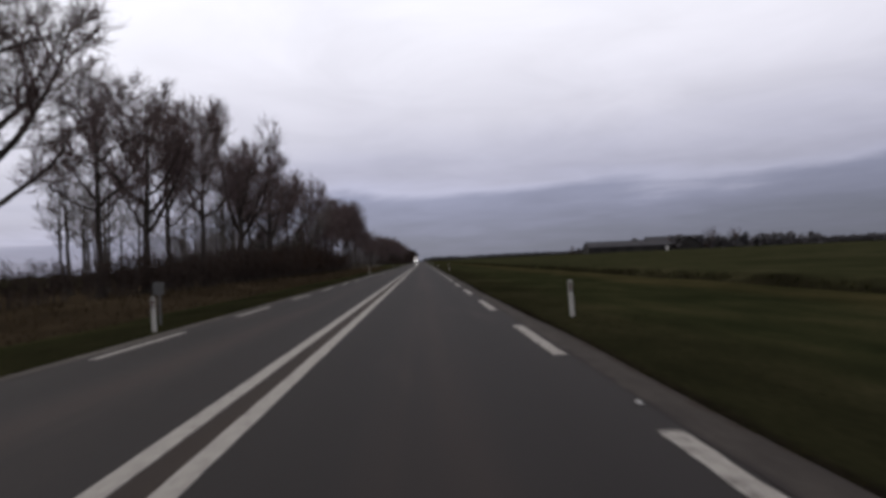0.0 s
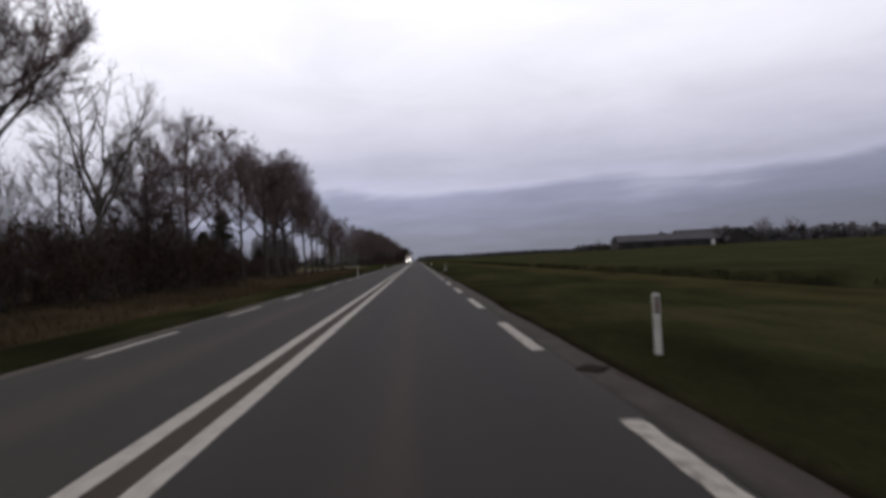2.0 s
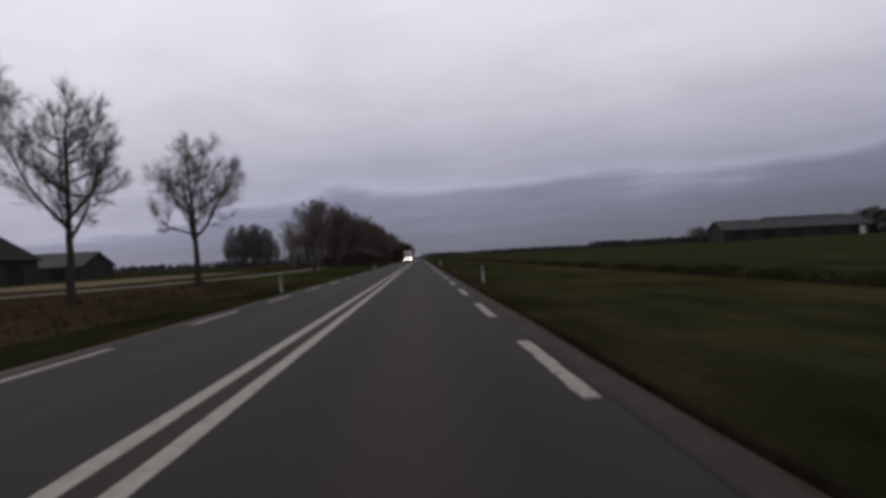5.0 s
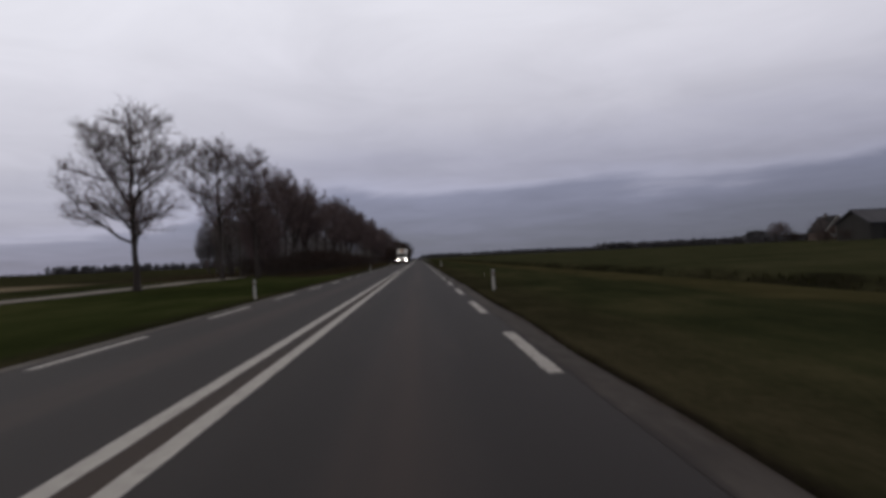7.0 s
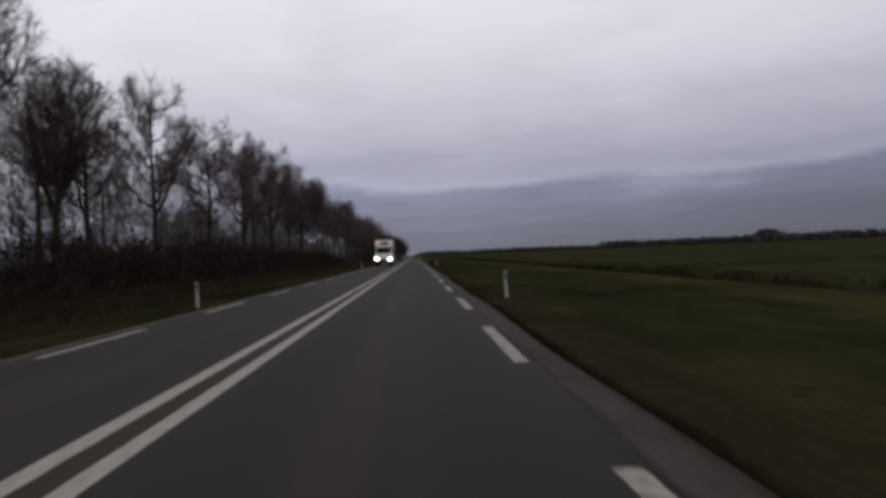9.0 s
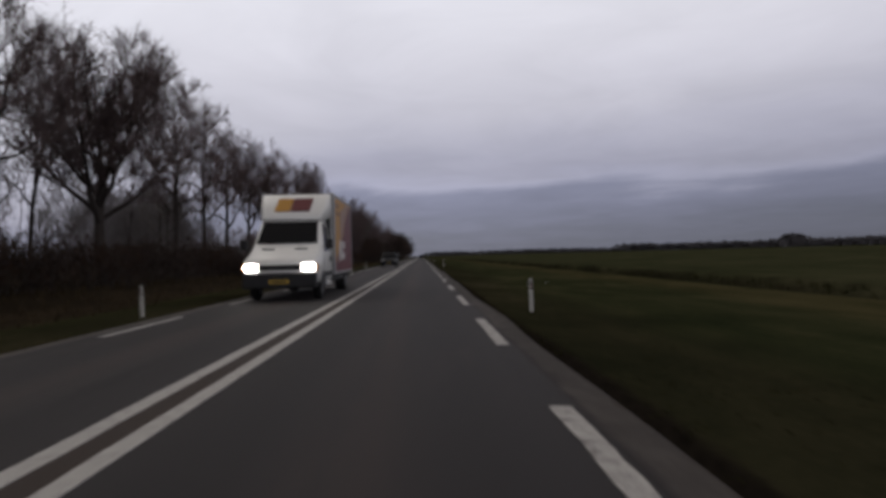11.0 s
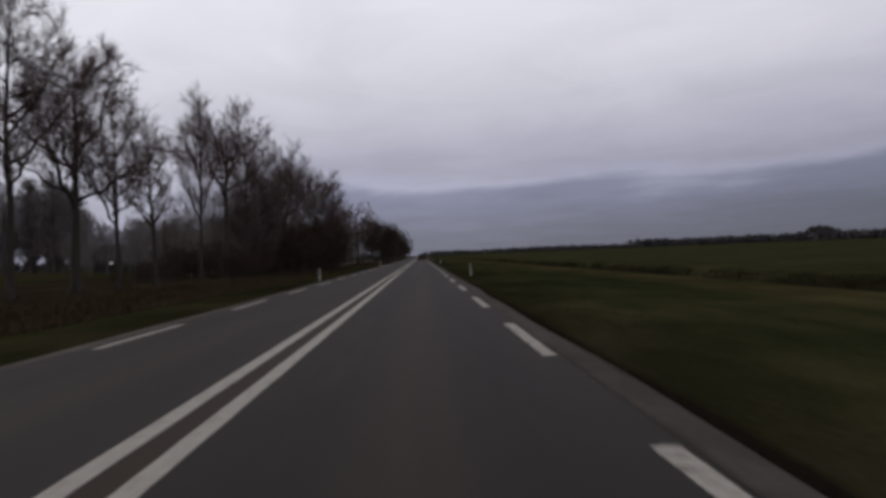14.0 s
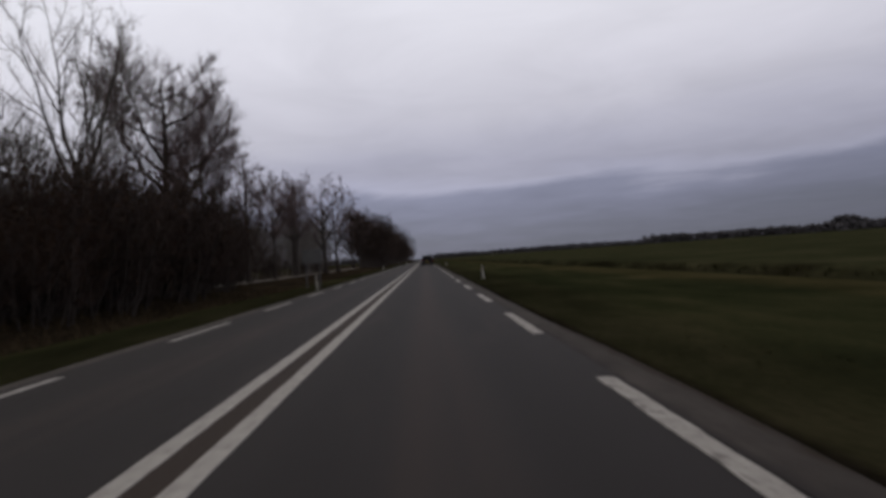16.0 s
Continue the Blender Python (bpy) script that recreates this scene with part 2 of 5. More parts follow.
    col = k.mix(k.math("MULTIPLY", strip, k.math("MULTIPLY", open_mid, 0.8)), col, (0.20, 0.165, 0.12))
    # bare soil along the road's edge
    soil = k.math("SUBTRACT", 1.0, k.step(k.math("ADD", k.math("ABSOLUTE", x), k.math("MULTIPLY", wob, 0.12)), 3.56, 3.76))
    col = k.mix(soil, col, k.ramp(fine, (0.35, (0.007, 0.006, 0.005)), (0.65, (0.017, 0.014, 0.011))))
    k.colour(col)
    k.bump(k.math("ADD", fine, k.math("MULTIPLY", mid, 0.3)), 0.5, 0.04)
    return k.m


def bark(name, a, b):
    return mottled(name, a, b, 1.2, 0.95, 9.0, 0.6, 0.02, 0, (1, 1, 0.25), 0.15)


M_ASPHALT, M_PAINT, M_PAINT_WORN, M_GROUND = asphalt(), road_paint("road_paint", 0.0), road_paint("chipped_road_paint", 0.055), ground_cover()
M_SHOULDER = edging()
M_SHOULDER_WEST = mottled("narrow_concrete_edging", (0.055, 0.050, 0.047), (0.13, 0.12, 0.112), 2.0, 0.95, 18, 0.4, 0.006, 0, (1, 0.4, 1), 0.12)
M_PATH = mottled("pale_concrete_path", (0.15, 0.135, 0.118), (0.22, 0.20, 0.175), 0.8, 0.95, 20, 0.3, 0.006, 0, (1, 1, 1), 0.15)
M_BARK = bark("dark_wet_bark", (0.030, 0.025, 0.023), (0.070, 0.059, 0.053))
M_BARK_PALE = bark("pale_bark", (0.055, 0.049, 0.043), (0.12, 0.108, 0.095))
M_TWIG = mottled("twigs", (0.090, 0.067, 0.066), (0.172, 0.132, 0.130), 0.6, 0.95, 6, 0, 0.01, 0, (1, 1, 1), 0.1)
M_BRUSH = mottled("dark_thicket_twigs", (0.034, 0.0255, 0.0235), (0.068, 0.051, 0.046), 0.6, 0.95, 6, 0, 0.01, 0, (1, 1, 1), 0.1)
M_TWIG_PALE = mottled("pale_twigs", (0.11, 0.10, 0.09), (0.20, 0.18, 0.165), 0.6, 0.95, 6, 0, 0.01, 0, (1, 1, 1), 0.1)
# lifted grey: haze over poplars and young wood is put into the colour
M_TWIG_HAZE = mottled("haze_grey_twigs", (0.13, 0.12, 0.12), (0.21, 0.195, 0.195), 0.3, 0.95, 3, 0, 0.01, 0, (1, 1, 1), 0.1)
M_DEADLEAF = mottled("withered_leaves", (0.025, 0.0145, 0.0095), (0.058, 0.034, 0.021), 1.0, 0.9, 9, 0, 0.01, 0, (1, 1, 1), 0.1)
M_NEEDLE = mottled("conifer_needles", (0.006, 0.010, 0.006), (0.016, 0.024, 0.013), 1.2, 0.9, 12, 0, 0.01, 0, (1, 1, 1), 0.1)
M_EVERGREEN = mottled("dark_shrub_twigs", (0.030, 0.022, 0.019), (0.066, 0.049, 0.041), 1.0, 0.9, 9, 0, 0.01, 0, (1, 1, 1), 0.1)
M_GRASS = mottled("grass_blades", (0.021, 0.022, 0.009), (0.038, 0.034, 0.015), 0.5, 1.0, 5, 0, 0.01, 0, (1, 1, 1), 0.0)
M_STRAW = mottled("dry_grass_blades", (0.036, 0.027, 0.015), (0.080, 0.059, 0.033), 0.5, 0.9, 5, 0, 0.01, 0, (1, 1, 1), 0.1)
M_POST = mottled("white_post_plastic", (0.42, 0.41, 0.38), (0.60, 0.59, 0.55), 4, 0.5, 30, 0.1, 0.003)
M_REFLECT = Mat("red_reflector", (0.10, 0.02, 0.015), 0.3).m
M_BLACK = mottled("black_plastic", (0.012, 0.012, 0.013), (0.024, 0.024, 0.025), 6, 0.5, 40, 0.1, 0.002)


# ---------- helpers for meshes ----------
def mesh(name, verts, faces, mat, smooth=False):
    me = bpy.data.meshes.new(name)
    me.from_pydata([tuple(v) for v in verts], [], [tuple(f) for f in faces])
    me.materials.append(mat)
    if smooth:
        me.polygons.foreach_set("use_smooth", [True] * len(me.polygons))
    me.update()
    return me


def piece(name, me, parent=None, label=""):
    """A mesh as one object, under its thing where there is one."""
    ob = new(name, me)
    ob.parent = parent
    if label:
        ob["label"] = label
    return ob


def part(name, bm, mat, parent=None, label="", smooth=False):
    """A bmesh as one mesh object under a thing or a part."""
    me = bpy.data.meshes.new(name)
    bm.to_mesh(me)
    bm.free()
    me.materials.append(mat)
    if smooth:
        me.polygons.foreach_set("use_smooth", [True] * len(me.polygons))
    return piece(name, me, parent, label)


def box(x0, x1, y0, y1, z0, z1, bevel=0.0, bm=None):
    bm = bm or bmesh.new()
    r = bmesh.ops.create_cube(bm, size=1.0)
    bmesh.ops.scale(bm, vec=(x1 - x0, y1 - y0, z1 - z0), verts=r["verts"])
    bmesh.ops.translate(bm, vec=((x0 + x1) / 2, (y0 + y1) / 2, (z0 + z1) / 2), verts=r["verts"])
    if bevel:
        es = list({e for v in r["verts"] for e in v.link_edges})
        bmesh.ops.bevel(bm, geom=es, offset=bevel, segments=2, affect="EDGES", profile=0.5)
    return bm


def prism(profile, axis, lo, hi, bevel=0.0):
    """A closed outline of (a, b) points drawn out along an axis: 'x' takes (y, z), 'y' takes (x, z)."""
    bm = bmesh.new()
    put = (lambda a, b, c: (c, a, b)) if axis == "x" else (lambda a, b, c: (a, c, b))
    v0 = [bm.verts.new(put(a, b, lo)) for a, b in profile]
    v1 = [bm.verts.new(put(a, b, hi)) for a, b in profile]
    n = len(profile)
    bm.faces.new(v0)
    bm.faces.new(v1[::-1])
    for i in range(n):
        bm.faces.new((v0[i], v1[i], v1[(i + 1) % n], v0[(i + 1) % n]))
    bmesh.ops.recalc_face_normals(bm, faces=bm.faces)
    if bevel:
        bmesh.ops.bevel(bm, geom=list(bm.edges), offset=bevel, segments=2, affect="EDGES", profile=0.5)
    return bm


def strip_mesh(name, xs, zs, y0, y1, step, mat, wander=0.0, seed=0):
    """A long ribbon along the road with a cross-section (xs, zs); its last two points wander a little."""
    ys = np.arange(y0, y1 + step, step)
    verts, faces, n = [], [], len(xs)
    for y in ys:
        for i, (x, z) in enumerate(zip(xs, zs)):
            w = wander * noise.noise(Vector((seed, y * 0.23, seed * 1.7))) if i >= n - 2 else 0.0
            verts.append((x + w, y, z))
    for j in range(len(ys) - 1):
        for i in range(n - 1):
            a = j * n + i
            faces.append((a, a + 1, a + n + 1, a + n))
    return mesh(name, verts, faces, mat)


# ---------- ground, road and markings ----------
def smooth_step(v, a, b):
    t = min(1.0, max(0.0, (v - a) / (b - a)))
    return t * t * (3 - 2 * t)


RIGHT_EDGE, LEFT_EDGE = 3.46, -3.32


def ground_z(x, y):
    """Height of the land: a flat verge, a ditch on the east side, a shallow swale on the west."""
    if LEFT_EDGE - 0.05 < x < RIGHT_EDGE + 0.1:
        return -0.16
    z = -0.05
    if x > 0:
        z -= 0.12 * smooth_step(x, 4.0, 11.0)
        z -= 0.90 * smooth_step(x, 13.0, 14.2)
        z += 1.10 * smooth_step(x, 14.3, 15.8)
        z += 1.3 * smooth_step(x, 30, 110)
        z -= 0.9 * smooth_step(x, 220, 500)
        z += 0.05 * noise.noise(Vector((x * 0.4, y * 0.15, 1.0)))
    else:
        open_mid = smooth_step(y, 176, 190) * (1 - smooth_step(y, 236, 250))
        z -= 0.30 * smooth_step(-x, 5.0, 8.0) * (1 - smooth_step(-x, 9.5, 12.0)) * (1 - open_mid)
        z += 0.06 * smooth_step(-x, 11, 14)
        z += 0.06 * noise.noise(Vector((x * 0.35, y * 0.2, 4.0))) * smooth_step(-x, 3.6, 6)
    return z


def build_ground():
    xs = [-3000, -1800, -1000, -600, -350, -200, -120, -80, -60, -50, -42, -36, -30, -26, -22, -19, -17]
    xs += list(np.arange(-16, -3.4, 0.6)) + [-3.36, -3.2, 0, 3.2, 3.42] + list(np.arange(3.6, 16.6, 0.4))
    xs += [17.2, 18.4, 20.5, 25, 31, 40, 52, 66, 82, 100, 122, 150, 190, 240, 320, 450, 700, 1100, 1800, 3000]
    ys = [-1500, -700, -300, -150, -80, -40, -20] + list(np.arange(-12, 520, 4.0)) + [530, 545, 570, 600, 650, 720, 820, 1000, 1300, 1800, 2600, 4000]
    verts = [(x, y, ground_z(x, y)) for y in ys for x in xs]
    n = len(xs)
    faces = [(j * n + i, j * n + i + 1, (j + 1) * n + i + 1, (j + 1) * n + i) for j in range(len(ys) - 1) for i in range(n - 1)]
    ob = new("ground", mesh("ground", verts, faces, M_GROUND, True))
    return tagged(ob, "damp winter grass verge and flat meadow with a ditch", "ground", kind="structure")


build_ground()
road = new("road", strip_mesh("road", [LEFT_EDGE, -3.0, -1.5, 0.0, 1.5, 3.12], [-0.012, 0.0, 0.006, 0.012, 0.006, 0.0], -60, 700, 5, M_ASPHALT))
tagged(road, "straight two-lane road of worn dark asphalt", "road", kind="structure")

tagged(new("road_edging", strip_mesh("road_edging", [3.115, 3.18, 3.27, RIGHT_EDGE, RIGHT_EDGE + 0.05], [0.003, 0.002, 0.0, -0.006, -0.14], -60, 700, 0.6, M_SHOULDER, 0.10, 5)),
       "pale crumbling concrete edging strip beside the asphalt", "road edging", kind="structure")
tagged(new("road_edging_west", strip_mesh("road_edging_west", [-3.10, -3.16, -3.24, LEFT_EDGE - 0.04, LEFT_EDGE - 0.09], [0.002, 0.003, 0.001, -0.006, -0.14], -60, 700, 0.6, M_SHOULDER_WEST, 0.05, 9)),
       "thin pale concrete edging beside the far lane", "road edging", kind="structure")
build_far = strip_mesh("road_far", [LEFT_EDGE, 0.0, RIGHT_EDGE], [-0.012, 0.012, -0.006], 700, 2200, 100, M_ASPHALT)
tagged(new("road_far", build_far), "distant end of the straight asphalt road", "road", kind="structure")


def line_mesh(name, width, length, seed, thick=0.006):
    """A painted bar with slightly ragged sides and ends."""
    rnd = random.Random(seed)
    n = max(2, int(length / (0.14 if length < 10 else 0.3)))
    rag = 0.009 if length < 10 else 0.004
    left = [(-width / 2 + rnd.uniform(-rag, rag), length * i / n) for i in range(n + 1)]
    right = [(width / 2 + rnd.uniform(-rag, rag), length * i / n) for i in range(n + 1)]
    verts = [(x, y, thick) for x, y in left] + [(x, y, thick) for x, y in right]
    verts += [(x * 1.06, y, -0.004) for x, y in left] + [(x * 1.06, y, -0.004) for x, y in right]
    m = n + 1
    faces = []
    for i in range(n):
        faces.append((i, m + i, m + i + 1, i + 1))
        faces.append((2 * m + i, i, i + 1, 2 * m + i + 1))
        faces.append((m + i, 3 * m + i, 3 * m + i + 1, m + i + 1))
    faces += [(0, 2 * m, 3 * m, m), (n, m + n, 3 * m + n, 2 * m + n)]
    return mesh(name, verts, faces, M_PAINT if length > 10 else M_PAINT_WORN)


for x in (-0.187, 0.186):
    for k in range(8):
        ob = piece("centre_line", line_mesh("centre_line", 0.150, 95.0, 40 + k + (x > 0) * 9), road, "worn white double centre line")
        ob.location = (x, -60 + 95 * k, 0.0115)
dash_r = [line_mesh("edge_dash", 0.148, 3.0, s) for s in range(5)]
dash_l = [line_mesh("edge_dash", 0.12, 2.95, s + 20) for s in range(5)]
pick = random.Random(3)
for k in range(-9, 112):
    ob = piece("edge_dash", pick.choice(dash_r), road)
    ob.location = (3.0 + pick.uniform(-0.012, 0.012), 0.64 + 6.0 * k, 0.0015)
    ob = piece("edge_dash", pick.choice(dash_l), road)
    ob.location = (-2.87 + pick.uniform(-0.012, 0.012), 2.0 + 6.011 * k, 0.0015)

# service path behind the tree row, in its two visible stretches
def path_mesh(name, pts, width):
    verts, faces = [], []
    for i, (x, y) in enumerate(pts):
        a, b = pts[max(0, i - 1)], pts[min(len(pts) - 1, i + 1)]
        d = Vector((b[0] - a[0], b[1] - a[1], 0)).normalized()
        s = Vector((d.y, -d.x, 0)) * width / 2
        z = max(ground_z(x - 1, y), ground_z(x, y), ground_z(x + 1, y)) + 0.03
        for side, dz in ((-1.06, -0.2), (-1, 0), (1, 0), (1.06, -0.2)):
            verts.append((x + s.x * side, y + s.y * side, z + dz))
    for i in range(len(pts) - 1):
        for j in range(3):
            a = i * 4 + j
            faces.append((a, a + 1, a + 5, a + 4))
    return mesh(name, verts, faces, M_PATH)


def path_curve(y0, y1, bend_y, bend, x0=-15.6):
    return [(x0 - bend * smooth_step(bend_y - y, 0, 45), y) for y in np.arange(y0, y1, 2.0)]


tagged(new("service_path_north", path_mesh("service_path", path_curve(150, 246, 196, 9.0), 1.9)), "narrow pale concrete service path behind the trees", "path", kind="structure")
tagged(new("service_path_far", path_mesh("service_path", path_curve(462, 640, 470, 2.0, -14.6), 1.7)), "narrow pale concrete path beside dark shrubs", "path", kind="structure")


# ---------- roadside posts ----------
def delineator_post():
    base = new("delineator_post")
    tagged(base, "slim white roadside reflector post in the grass verge", "road post", "delineator posts along the road")
    # flat front, rounded back, slanted top
    ring = [(-0.034, -0.02), (0.034, -0.02), (0.034, 0.010), (0.022, 0.026), (-0.022, 0.026), (-0.034, 0.010)]
    bm = bmesh.new()
    lo = [bm.verts.new((x, y, -0.25)) for x, y in ring]
    hi = [bm.verts.new((x, y, 0.70 - (y + 0.02) * 1.2)) for x, y in ring]
    bm.faces.new(hi)
    for i in range(6):
        bm.faces.new((lo[i], lo[(i + 1) % 6], hi[(i + 1) % 6], hi[i]))
    bmesh.ops.recalc_face_normals(bm, faces=bm.faces)
    part("post", bm, M_POST, base)
    part("recess", box(-0.022, 0.022, -0.0235, -0.012, 0.47, 0.655, 0.003), M_BLACK, base, "dark recessed reflector holder")
    part("reflector", box(-0.015, 0.015, -0.0275, -0.0225, 0.51, 0.60, 0.002), M_REFLECT, base, "small dull red reflector plate")
    return base


post = delineator_post()
lean = random.Random(8)
first = True
POSTS = [(4.3, y) for y in (11.0, 60.2, 109.5, 158, 207.0, 256, 305.4, 355.25, 404.7, 454, 503, 552, 602)]
POSTS += [(-3.95, y) for y in (12.1, 61.0, 110.2, 159, 208, 257, 306.3, 356.4, 405.6, 454.5, 504, 553, 602)]
for x, y in POSTS:
    m = pose(x + lean.uniform(-0.08, 0.08), y, ground_z(x, y) - 0.02, lean.uniform(-3, 3), lean.uniform(-2.5, 0.5), lean.uniform(-8, 8))
    if first:
        post.matrix_basis = m
        first = False
    else:
        copy_thing(post, m)


# ---------- trees and shrubs ----------
class Wood:
    """Collects tapered tubes and leaf blades, and turns them into meshes."""

    def __init__(self, seed):
        self.r = random.Random(seed)
        self.verts, self.faces, self.fine_v, self.fine_f = [], [], [], []
        self.leaf_v, self.leaf_f = [], []

    def tube(self, pts, rads, sides, fine):
        vs, fs = (self.fine_v, self.fine_f) if fine else (self.verts, self.faces)
        base = len(vs)
        d = (pts[-1] - pts[0]).normalized()
        a = d.orthogonal().normalized()
        b = d.cross(a)
        cs = [(math.cos(2 * math.pi * i / sides), math.sin(2 * math.pi * i / sides)) for i in range(sides)]
        last = len(pts) - 1
        for k, (p, r) in enumerate(zip(pts, rads)):
            if k == last:
                vs.append(p.copy())
            else:
                vs.extend(p + (a * c + b * s) * r for c, s in cs)
        for k in range(last):
            o = base + k * sides
            for i in range(sides):
                j = (i + 1) % sides
                fs.append((o + i, o + j, base + last * sides) if k == last - 1 else (o + i, o + j, o + sides + j, o + sides + i))

    def spray(self, p, size):
        """A thin upright twig, three hands long."""
        r = self.r
        u = Vector((r.gauss(0, 0.5), r.gauss(0, 0.5), r.uniform(0.3, 1.2))).normalized() * size * r.uniform(1.6, 2.8)
        v = Vector((r.gauss(0, 1), r.gauss(0, 1), 0)).normalized() * size * 0.13
        o = len(self.leaf_v)
        self.leaf_v += [p - v, p + v, p + u]
        self.leaf_f.append((o, o + 1, o + 2))

    def leaf(self, p, size):
        r = self.r
        u = Vector((r.gauss(0, 1), r.gauss(0, 1), r.gauss(0, 1))).normalized() * size
        v = u.orthogonal().normalized() * size * 0.6
        o = len(self.leaf_v)
        self.leaf_v += [p.copy(), p + u * 0.7 + v * 0.7, p + u - v * 0.4]
        self.leaf_f.append((o, o + 1, o + 2))

    def grow(self, p, d, length, rad, level, spec):
        """A branch with its own branches: it wanders, turns up and thins out."""
        r = self.r
        n = spec["segs"][level]
        pts, dirs = [p.copy()], [d.copy()]
        for i in range(n):
            d = (d + Vector((r.gauss(0, 1), r.gauss(0, 1), r.gauss(0, 1))) * spec["wander"][level] + Vector((0, 0, spec["up"][level]))).normalized()
            p = p + d * length / n
            pts.append(p.copy())
            dirs.append(d.copy())
        if level + 1 == len(spec["segs"]):
            # the finest twigs are single slivers
            o = len(self.fine_v)
            wide = d.orthogonal().normalized()
            wide.rotate(Matrix.Rotation(r.uniform(0, 6.283), 3, d))
            wide *= spec["sliver"]
            self.fine_v += [pts[0] - wide, pts[0] + wide, pts[-1]]
            self.fine_f.append((o, o + 1, o + 2))
            if r.random() < spec["leaves"]:
                for q in range(spec.get("per", 1)):
                    (self.spray if spec.get("twiggy") else self.leaf)(pts[-1].lerp(pts[0], r.random() * 0.6), spec["leaf"] * r.uniform(0.7, 1.3))
            return
        taper = spec["taper"][level]
        rads = [rad * (1 - taper * i / n) for i in range(n + 1)]
        self.tube(pts, rads, spec["sides"][level], level > spec["thick"])
        kids, start = spec["kids"][level], spec["start"][level]
        for q in range(kids):
            f = start + (0.98 - start) * (q + r.random()) / kids
            k = min(n - 1, int(f * n))
            w = f * n - k
            at, along = pts[k].lerp(pts[k + 1], w), dirs[k + 1]
            side = along.orthogonal().normalized()
            side.rotate(Matrix.Rotation(q * 2.4 + r.uniform(-0.7, 0.7), 3, along))
            ang = radians(r.uniform(*spec["angle"][level]))
            nd = (along * math.cos(ang) + side * math.sin(ang)).normalized()
            shape = 1.0 - spec["cone"][level] * (f - start) / (1 - start)
            ln = length * spec["ratio"][level] * shape * r.uniform(0.75, 1.2)
            rr = min(rads[k] * 0.75, rad * spec["thin"][level] * r.uniform(0.8, 1.15) * (0.5 + 0.5 * shape))
            self.grow(at, nd, ln, rr, level + 1, spec)

    def meshes(self, name, mats):
        out = [mesh(name + "_trunk", self.verts, self.faces, mats[0], True), mesh(name + "_crown", self.fine_v, self.fine_f, mats[1])]
        if self.leaf_f:
            out.append(mesh(name + "_leaves", self.leaf_v, self.leaf_f, mats[2]))
        return out


def spec(**over):
    s = dict(segs=[9, 5, 3, 2, 1], sides=[8, 5, 3, 3, 3], kids=[15, 9, 7, 11], start=[0.3, 0.25, 0.2, 0.1],
             angle=[(32, 52), (28, 55), (25, 60), (20, 60)], ratio=[0.46, 0.5, 0.5, 0.55], cone=[0.55, 0.45, 0.4, 0.2],
             thin=[0.46, 0.42, 0.5, 0.7], taper=[0.85, 0.85, 0.8, 0.7, 1.0], wander=[0.05, 0.10, 0.14, 0.18, 0.2],
             up=[0.02, 0.09, 0.07, 0.05, 0.03], thick=1, leaves=0.0, leaf=0.09, sliver=0.0165)
    s.update(over)
    return s


def bow(p0, p1, p2, n):
    """Points along a bent limb from p0 to p2, drawn towards p1."""
    out = []
    for i in range(n + 1):
        f = i / n
        out.append(p0 * ((1 - f) * (1 - f)) + p1 * (2 * f * (1 - f)) + p2 * (f * f))
    return out


